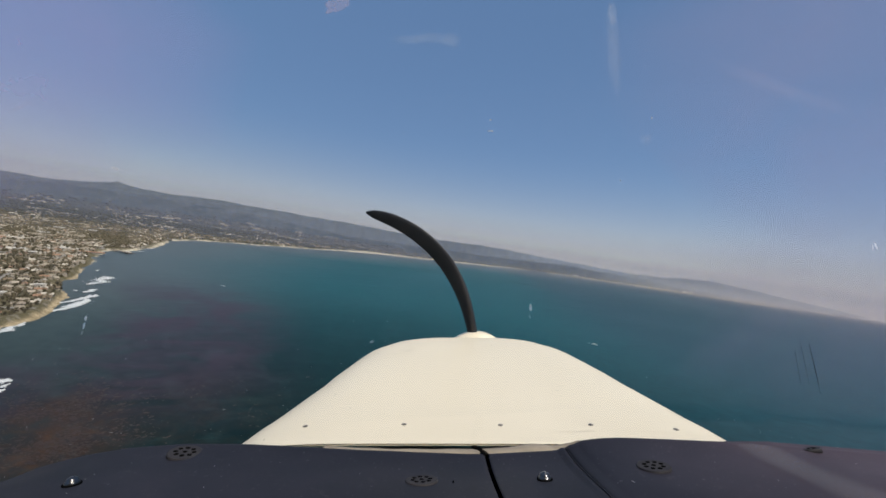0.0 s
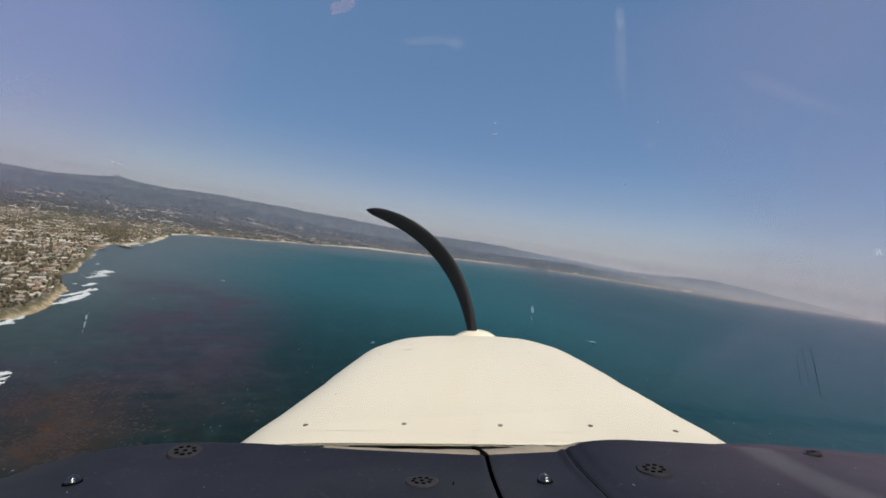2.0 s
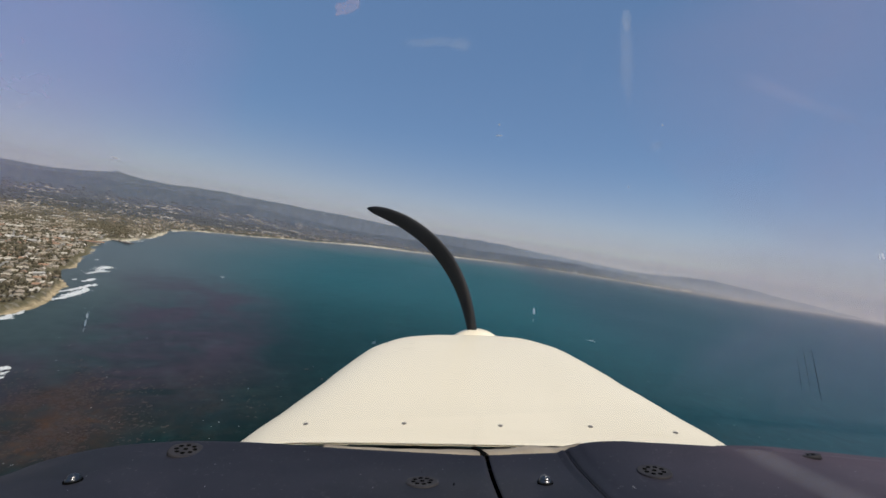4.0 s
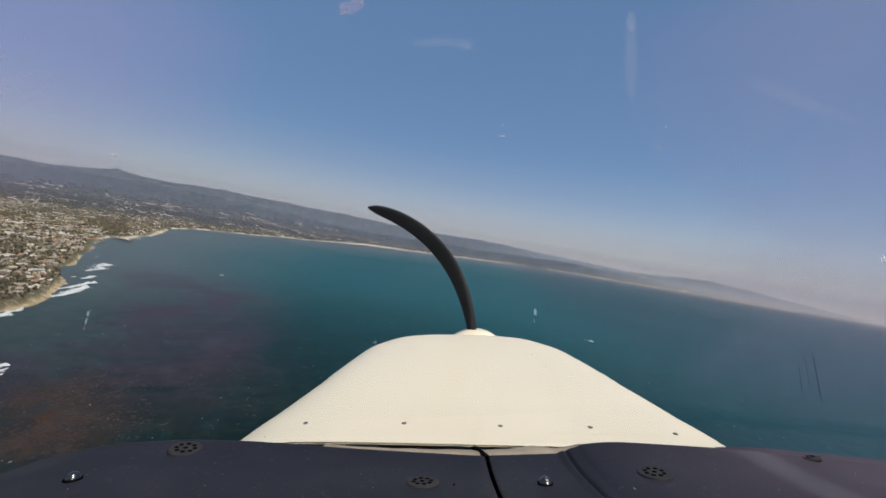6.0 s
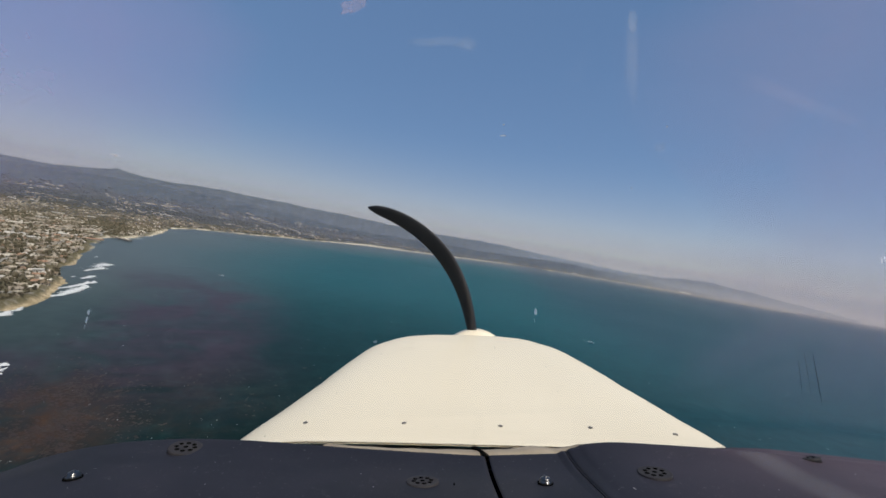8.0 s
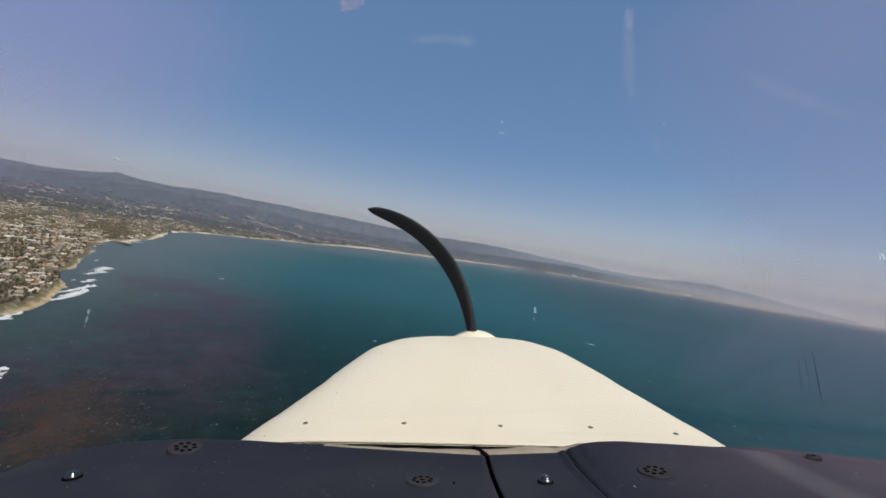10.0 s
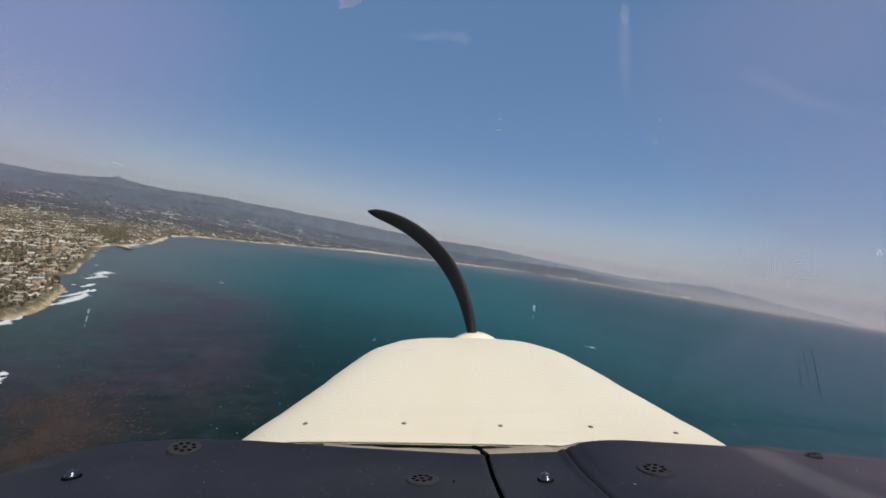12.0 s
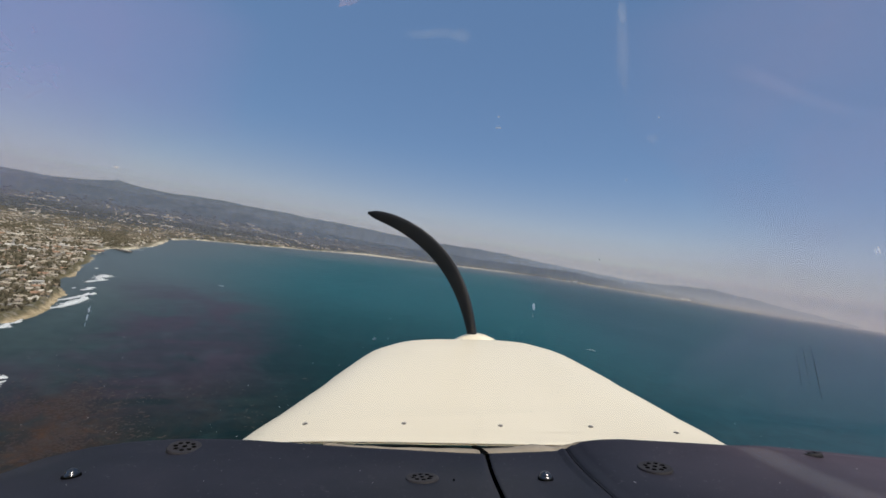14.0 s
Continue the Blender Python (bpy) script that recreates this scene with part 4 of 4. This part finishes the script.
green = wave(x, y, 75, 0.7) + 0.7 * wave(x, y, 30, 2.0) < -0.48 + 0.55 * np.clip((np.hypot(x, y) - 700) / 1000, 0, 1)
x, y, z, d = x[~green], y[~green], z[~green], d[~green]
yaw = STREET + rng.choice([0, math.pi / 2], x.size) + rng.normal(0, .08, x.size)
size = np.stack([rng.uniform(3.8, 6.4, x.size), rng.uniform(5.0, 9.5, x.size), rng.uniform(2.2, 4.3, x.size)], 1)
large = (rng.random(x.size) < 0.035) & (np.hypot(x, y) > 560)
size[large] *= np.stack([rng.uniform(1.8, 3.4, large.sum()), rng.uniform(2.4, 5.5, large.sum()), np.ones(large.sum())], 1)
order = np.argsort(np.hypot(x, y) + np.where(np.degrees(np.arctan2(x, y)) < -55, 4000, 0))
near, rest = order[:240], order[240:]
near_houses = [(x[i], y[i], z[i], yaw[i], size[i]) for i in near]
house_sets.append(scatter(HOUSE_V, HOUSE_T, HOUSE_M, np.stack([x, y, z], 1)[rest], yaw[rest], size[rest]))
x, y, z, d = lots(1700, 3900, 17, 21, -66, 34, 0.6, STREET + 0.2)
clump = wave(x, y, 110, 2.2) + 0.5 * wave(x, y, 400, 1.2) + rng.normal(0, .3, x.size) - np.clip((d - 500) / 1500, 0, 1.1)
q = clump > -0.05 + 0.30 * np.clip((np.hypot(x, y) - 2000) / 1500, 0, 1) + 0.25 * (np.arctan2(x, y) < radians(-36))
x, y, z = x[q], y[q], z[q]
size = np.stack([rng.uniform(6, 11, x.size), rng.uniform(8, 18, x.size), rng.uniform(2.4, 4.6, x.size)], 1)
house_sets.append(scatter(HOUSE_V, HOUSE_T, HOUSE_M, np.stack([x, y, z], 1), rng.uniform(0, 3.1, x.size), size))
town = merged("town_houses", house_sets, [WALL, ROOF])
tagged(town, "pale gabled houses packed along the coast", "houses", kind="stuff")

x, y, z, d = lots(360, 1250, 4.8, 4.8, -66, -30, 0.68, STREET + 0.4)
g = wave(x, y, 35, 5.0)
q = g > -0.5
x, y, z = x[q], y[q], z[q]
hgt = rng.uniform(1.7, 4.2, x.size) * np.where(rng.random(x.size) < .08, 1.6, 1) * (1 + 0.25 * np.clip(wave(x, y, 60, 1.0), -1, 1))
order = np.argsort(np.hypot(x, y) + np.where(np.degrees(np.arctan2(x, y)) < -55, 4000, 0))
near_trees = [(x[i], y[i], z[i], hgt[i]) for i in order[:220]]
rest = order[220:]
for j in range(5):
    for o in range(2):
        s = rest[j::5]
        w = hgt[s] * rng.uniform(.30, .5, s.size)
        p = np.stack([x[s] + rng.normal(0, .5, s.size) * o, y[s] + rng.normal(0, .5, s.size) * o, z[s] + hgt[s] * (0.55 - 0.2 * o)], 1)
        tree_sets.append(scatter(*BLOBS[(j + o) % 5], np.zeros(len(BLOBS[0][1]), int), p, rng.uniform(0, 6.2, s.size), np.stack([w, w, hgt[s] * .5], 1)))
x, y, z, d = lots(1250, 2500, 7.0, 7.0, -66, -20, 0.8, STREET + 0.3)
q = rng.random(x.size) < np.clip((2500 - np.hypot(x, y)) / 700, 0, 1)
x, y, z = x[q], y[q], z[q]
for j in range(5):
    s = np.arange(x.size)[j::5]
    w = rng.uniform(1.8, 3.4, s.size)
    tree_sets.append(scatter(*BLOBS[j], np.zeros(len(BLOBS[0][1]), int), np.stack([x[s], y[s], z[s] + 1.2], 1), rng.uniform(0, 6.2, s.size), np.stack([w, w, w * 1.3], 1)))
tree_near, tree_sets = tree_sets, []
x, y, z, d = lots(1650, 4100, 21, 21, -66, 38, 0.85, STREET + 0.3)
q = rng.random(x.size) < np.clip((np.hypot(x, y) - 1600) / 700, 0, 1)
x, y, z = x[q], y[q], z[q]
for j in range(5):
    s = np.arange(x.size)[j::5]
    w = rng.uniform(5, 10, s.size)
    tree_sets.append(scatter(*BLOBS[j], np.zeros(len(BLOBS[0][1]), int), np.stack([x[s], y[s], z[s] + 1.0], 1), rng.uniform(0, 6.2, s.size), np.stack([w, w, w * .55], 1)))
tagged(merged("far_woods", tree_sets, [HAZED_LEAF]), "dark woods on the slopes behind the town", "woods", kind="stuff")

# houses and groves scattered up the foothills
n = 9000
deg, K = rng.uniform(-62, -6, n), rng.random(n) ** 1.5 * 0.62
rr, el, z = range_surface(deg, K, SLOPE, 3550, 4690, 0.045, 2.1)
x, y = rr * np.sin(np.radians(deg)), rr * np.cos(np.radians(deg))
lived = 0.8 * wave(x, y, 160, 3.0) + 0.5 * wave(x, y, 60, 1.0) + rng.normal(0, .35, n) - 1.5 * K
q = (lived > 0.25) & (deg < -12)
w = rng.uniform(8, 17, q.sum())
hill_houses = merged("hill_houses", [scatter(HOUSE_V, HOUSE_T, HOUSE_M, np.stack([x, y, z], 1)[q], rng.uniform(0, 3.1, q.sum()), np.stack([w, w * rng.uniform(.9, 1.5, w.size), rng.uniform(6, 10, w.size)], 1))], [WALL, ROOF])
tagged(hill_houses, "pale houses scattered over the wooded foothills", "houses", kind="stuff")
q = (lived < 0.1) & (rng.random(n) < 1 - K / 0.62)
sets = []
for j in range(5):
    s = np.flatnonzero(q)[j::5]
    w = rng.uniform(8, 20, s.size)
    sets.append(scatter(*BLOBS[j], np.zeros(len(BLOBS[0][1]), int), np.stack([x[s], y[s], z[s] + 3], 1), rng.uniform(0, 6.2, s.size), np.stack([w, w, w * .6], 1)))
tagged(merged("hill_groves", sets, [HAZED_LEAF]), "dark groves on the foothills", "woods", kind="stuff")
woods = merged("town_trees", tree_near, [LEAF])
tagged(woods, "dusty green street trees and woods between the houses", "trees", kind="stuff")


# nearest houses and trees, one by one
def house_proto(sx, sy, sz):
    h = thing("house", "pale coastal house with a weathered gabled roof", "house", group="houses along the coast")
    S = Matrix.Diagonal((sx, sy, sz, 1))
    b = bmesh.new()
    v = [b.verts.new(S @ Vector(p)) for p in HOUSE_V[:10]]
    for q in HOUSE_F[:6]:
        b.faces.new([v[i] for i in dict.fromkeys(q)])
    wall = part("wall", b, WALL, h)
    b = bmesh.new()
    for q in HOUSE_F[6:]:
        b.faces.new([b.verts.new(S @ Vector(HOUSE_V[i])) for i in q])
    g = bmesh.ops.extrude_face_region(b, geom=b.faces[:])
    for e in g["geom"]:
        if isinstance(e, bmesh.types.BMVert):
            e.co.z += 0.12
    roof = part("roof", b, ROOF_ONE, h)
    part("chimney", box(bmesh.new(), sx * .16, sx * .16 + .5, sy * .2, sy * .2 + .5, sz * .6, sz * 1.22), WALL, roof)
    for sgn in (-1, 1):
        for k in (-.27, .27):
            part("window", box(bmesh.new(), sgn * sx * .5 - .03, sgn * sx * .5 + .03, sy * k - .5, sy * k + .5, sz * .12, sz * .45), GLASS_DARK, wall)
    part("door", box(bmesh.new(), -.35, .35, -sy * .5 - .03, -sy * .5 + .03, -.1, sz * .45), TIMBER, wall)
    return h


protos = [house_proto(4.4, 6.8, 2.6), house_proto(5.4, 8.2, 3.0), house_proto(4.8, 5.6, 3.4)]
for i, (hx, hy, hz, hyaw, hs) in enumerate(near_houses):
    m = Matrix.Translation((hx, hy, hz)) @ Matrix.Rotation(hyaw, 4, "Z")
    if i < 3:
        protos[i].matrix_basis = m
    else:
        copy_thing(protos[i % 3], m)


def tree_proto(seed):
    t = thing("tree", "dusty green coastal tree with an uneven crown", "tree", group="trees between the houses")
    b = grid_bm(lambda u, v: ((.22 - .14 * v) * math.cos(2 * math.pi * u) + .25 * v * v, (.22 - .14 * v) * math.sin(2 * math.pi * u), -.3 + 2.5 * v), 7, 5, True)
    part("trunk", b, BARK, t)
    r = np.random.default_rng(seed)
    sets = []
    for j in range(5):
        n = 5
        a, rad = r.uniform(0, 6.28, n), r.uniform(.2, 1.15, n)
        p = np.stack([rad * np.cos(a) + .2, rad * np.sin(a), r.uniform(1.5, 3.6, n) - .35 * rad], 1)
        w = r.uniform(.30, .62, n)
        sets.append(scatter(*BLOBS[j], np.zeros(len(BLOBS[0][1]), int), p, r.uniform(0, 6, n), np.stack([w, w, w * .8], 1)))
    crown = merged("crown", sets, [LEAF])
    crown.parent = t
    return t


tree_protos = [tree_proto(s) for s in range(4)]
for i, (tx, ty, tz, th) in enumerate(near_trees):
    m = Matrix.Translation((tx, ty, tz)) @ Matrix.Rotation(i * 2.4, 4, "Z")
    if i < 4:
        tree_protos[i].matrix_basis = m
    else:
        copy_thing(tree_protos[i % 4], m)


# surf: broken white crests off the point and along the shore
def foam_patch(name, label, spots, seed, clot=1.0):
    """Each spot: centre, length, width, direction, number of clots."""
    r = np.random.default_rng(seed)
    sets = []
    for cx, cy, L, W, ang, n in spots:
        n = int(n * 4.0)
        s, w = r.uniform(-1, 1, n), r.normal(0, .42, n) * (1 + 1.2 * r.random(n) ** 4)
        w *= (1 - 0.75 * np.abs(s))
        px, py = s * L / 2, w * W + 0.10 * L * (s * s) + 0.25 * W * np.sin(s * 5 + cx)
        p = np.stack([cx + px * math.cos(ang) - py * math.sin(ang), cy + px * math.sin(ang) + py * math.cos(ang), np.full(n, .06)], 1)
        q = clot * (.16 + .85 * r.random(n) ** 2.5) * (1.1 - .5 * np.abs(s))
        sets.append(scatter(*BLOBS[seed % 5], np.zeros(len(BLOBS[0][1]), int), p, ang + r.normal(0, .35, n), np.stack([q * 2.3, q * .8, np.full(n, .22)], 1)))
    ob = merged(name, sets, [FOAM], True)
    return tagged(ob, label, "surf", kind="stuff")


foam_patch("surf", "white breaking waves off the rocky point",
           [(-338, 378, 74, 3.2, 1.90, 520), (-344, 392, 44, 4.0, 1.90, 260), (-357, 402, 58, 2.2, 1.78, 300), (-362, 424, 24, 3.0, 1.8, 120), (-385, 447, 20, 2.6, 1.9, 110), (-389, 456, 10, 3.0, 1.9, 60),
            (-428, 512, 62, 8, 2.12, 200), (-444, 540, 26, 9, 2.2, 150), (-396, 442, 6, 1.4, 1.9, 14), (-500, 590, 10, 2, 1.9, 12)], 1)
foam_patch("reef_foam", "white swell breaking in a crescent over a reef",
           [(-220, 211, 6, 2.8, 0.6, 260), (-214, 205, 8, 1.0, 1.6, 120), (-211, 199, 6, 2.4, 0.7, 220), (-208, 193, 8, 0.9, 2.2, 110)], 4, 0.36)
foam_patch("shore_foam", "thin white wash along the beach",
           [(-303, 287, 22, 3.0, 1.95, 160), (-309, 303, 16, 1.6, 1.95, 50), (-690, 920, 30, 4, 1.6, 30), (-742, 1030, 70, 6, 2.0, 50), (-815, 1160, 60, 8, 2.05, 60)], 2)

# small whitecaps scattered on the open water
n = 240
a, rr = rng.uniform(-.85, .95, n), 120 * np.exp(rng.uniform(0, 2.2, n))
px, py = rr * np.sin(a), rr * np.cos(a)
ok = shore_distance(px, py) < -40
px, py, rr = px[ok], py[ok], rr[ok]
q = rng.uniform(.05, .16, px.size) * (1 + rr / 500)
caps = merged("whitecaps", [scatter(*BLOBS[2], np.zeros(len(BLOBS[0][1]), int), np.stack([px, py, 0 * px + .02], 1), 0.4 + rng.normal(0, .3, px.size), np.stack([q * 2.4, q * .6, 0 * q + .1], 1))], [FOAM], True)
tagged(caps, "small scattered whitecaps on the open sea", "whitecaps", kind="stuff")

# kelp: ragged brown mats that float off the point
n = 6000
ka, kb = rng.normal(0, 30, n), rng.normal(3, 11, n)
kx, ky = -153 - 0.676 * ka + 0.737 * kb, 168 + 0.737 * ka + 0.676 * kb
kx2, ky2 = rng.normal(-118, 42, 1500), rng.normal(200, 40, 1500)
kx, ky = np.concatenate([kx, kx2]), np.concatenate([ky, ky2])
dens = wave(kx, ky, 11, 3.0) + 0.7 * wave(kx, ky, 31, 1.0) + rng.normal(0, .35, kx.size)
ok = (dens > 0.15) & (shore_distance(kx, ky) < -30) & (np.hypot(kx, ky) > 110)
kx, ky = kx[ok], ky[ok]
q = rng.uniform(.14, .36, kx.size) * (1 + 2.6 * rng.random(kx.size) ** 4)
mats = merged("kelp_bed", [scatter(*BLOBS[4], np.zeros(len(BLOBS[0][1]), int), np.stack([kx, ky, 0 * kx + .01], 1), rng.uniform(0, 6, kx.size), np.stack([q * 1.5, q * .8, 0 * q + .05], 1))], [KELP])
tagged(mats, "floating brown kelp mats off the point", "kelp", kind="stuff")


# motor boats with wakes, a pier
def motor_boat(x, y, ang, s):
    m = Matrix.Translation((x, y, 0)) @ Matrix.Rotation(ang, 4, "Z")
    b = thing("motor_boat", "small white motor boat on the water", "boat", m, "boats on the bay")
    hull = grid_bm(lambda u, v: (s * 2.6 * (v - .5) * 2, s * (2 * u - 1) * .95 * (1 - max(0, v - .55) ** 2 * 4.6), s * (-.35 + .95 * abs(2 * u - 1) ** 1.5 + .25 * v * v)), 10, 16)
    part("hull", hull, GEL, b, "", True)
    part("deck", grid_bm(lambda u, v: (s * 2.6 * (v - .5) * 2, s * (2 * u - 1) * .93 * (1 - max(0, v - .55) ** 2 * 4.6), s * (.50 + .25 * v * v)), 4, 16), GEL, b)
    c = part("cabin", box(bmesh.new(), -s * .7, s * .7, -s * .55, s * .55, s * .5, s * 1.2), GEL, b)
    part("window", box(bmesh.new(), s * .69, s * .72, -s * .45, s * .45, s * .75, s * 1.1), GLASS_DARK, c)
    return b


motor_boat(215, 546, radians(-41), 1.5)
motor_boat(-320, 603, radians(-35), 0.9)
foam_patch("boat_wake", "white wake behind a motor boat", [(211, 550, 9, 0.4, radians(139), 8), (-325, 606, 10, 0.8, radians(145), 12)], 3, 0.7)

pier = thing("pier", "long dark timber pier off the far beach", "pier", Matrix.Translation((-712, 862, 0)) @ Matrix.Rotation(radians(-23), 4, "Z"))
part("deck", box(bmesh.new(), -10, 50, -1.3, 1.3, 3.0, 3.5), TIMBER, pier)
part("pier_head", box(bmesh.new(), 48, 78, -6, 6, 2.9, 3.7), TIMBER, pier)
part("shed", box(bmesh.new(), 58, 72, -3.0, 3.0, 3.7, 5.4), WALL_PALE, pier)
for i in range(14):
    for sgn in (-1, 1):
        part("pile", lathe([(.35, 0), (.35, 5.0)], 8), TIMBER, pier).location = (-6 + 6 * i, sgn * (1.1 if i < 9 else 4.8), -1.9)


def shore_block(x, y, ang, length):
    """A long pale resort block on the far shore."""
    b = thing("resort_building", "long pale resort building on the far shore", "building", Matrix.Translation((x, y, float(land_height(np.array([x]), np.array([y]))[0]) - 1)) @ Matrix.Rotation(ang, 4, "Z"), "resort buildings on the far shore")
    w = part("wall", box(bmesh.new(), -length / 2, length / 2, -9, 9, 0, 13), GEL, b)
    part("roof", box(bmesh.new(), -length / 2 - 1, length / 2 + 1, -10, 10, 13.01, 15), TIMBER, b)
    for i in range(10):
        part("window", box(bmesh.new(), length * (i / 10 - .46), length * (i / 10 - .42), -9.3, -8.9, 4, 8), GLASS_DARK, w)


shore_block(930, 4232, -0.22, 74)
shore_block(1354, 4165, -0.32, 46)
shore_block(2232, 3716, -0.6, 84)


def flat_building(x, y, ang, length, depth, high):
    """A long low pale building among the houses: walls, a coped flat roof with plant boxes, a row of windows."""
    z = float(land_height(np.array([x]), np.array([y]))[0]) - 0.5
    b = thing("flat_roofed_building", "long pale flat-roofed building among the houses", "building", Matrix.Translation((x, y, z)) @ Matrix.Rotation(ang, 4, "Z"), "flat-roofed buildings in the town")
    w = part("wall", box(bmesh.new(), -length / 2, length / 2, -depth / 2, depth / 2, 0, high), WALL_PALE, b)
    r = part("roof", box(bmesh.new(), -length / 2 - .4, length / 2 + .4, -depth / 2 - .4, depth / 2 + .4, high + .01, high + .45), ROOF_PALE, b)
    for i in range(3):
        px = length * (i / 3 - .3)
        part("plant_box", box(bmesh.new(), px, px + length * .06, -depth * .12, depth * .12, high + .46, high + 1.5), WALL_PALE, r)
    for i in range(8):
        px = length * ((i + .5) / 8 - .5)
        part("window", box(bmesh.new(), px - length * .035, px + length * .035, -depth / 2 - .06, -depth / 2 + .06, high * .35, high * .75), GLASS_DARK, w)
    return b


for bx, by, turn, long, deep, high in ((-690, 655, 0.82, 26, 17, 3.6), (-655, 640, 0.80, 18, 14, 3.2), (-690, 745, 0.75, 26, 15, 3.4), (-412, 418, 0.9, 9, 6, 3.4), (-396, 362, 0.7, 13, 7, 3.4),
                                       (-1130, 1180, 0.7, 26, 18, 5.0), (-1080, 1235, 0.6, 20, 16, 5.5), (-980, 985, 0.8, 22, 16, 4.0), (-1035, 930, 0.75, 18, 12, 4.0), (-1420, 2060, 0.4, 40, 22, 6.0)):
    flat_building(bx, by, turn, long, deep, high)

# tall dark cypresses on the point
for tx, ty, size in ((-390, 421, 2.3), (-397, 427, 2.9), (-404, 433, 2.6), (-386, 411, 1.7), (-380, 401, 1.4)):
    cypress = copy_thing(tree_protos[0], Matrix.Translation((tx - 6, ty + 2, float(land_height(np.array([tx - 6.0]), np.array([ty + 2.0]))[0]))) @ Matrix.Rotation(tx, 4, "Z") @ Matrix.Diagonal((size * .8, size * .8, size, 1)))
    tagged(cypress, "tall dark cypress on the rocky point", "tree", "cypresses on the point")

# one small fair-weather cloud over the mountains
n = 60
s = np.clip(rng.normal(0, .5, n), -1.2, 1.2)
cb, ce = radians(-40.0), radians(3.75)
px = 4650 * math.sin(cb) + s * 30 * math.cos(cb)
py = 4650 * math.cos(cb) - s * 30 * math.sin(cb)
q = rng.uniform(3.0, 6.5, n) * (1.15 - .7 * np.abs(s))
cl = merged("cloud", [scatter(*BLOBS[3], np.zeros(len(BLOBS[0][1]), int), np.stack([px, py, 100 + 4650 * math.tan(ce) + rng.normal(.3, .6, n) * q], 1), rng.uniform(0, 6, n), np.stack([q * 1.3, q * 1.3, q * .6], 1))], [CLOUD], True)
tagged(cl, "small white fair-weather cloud over the mountains", "cloud", kind="stuff")
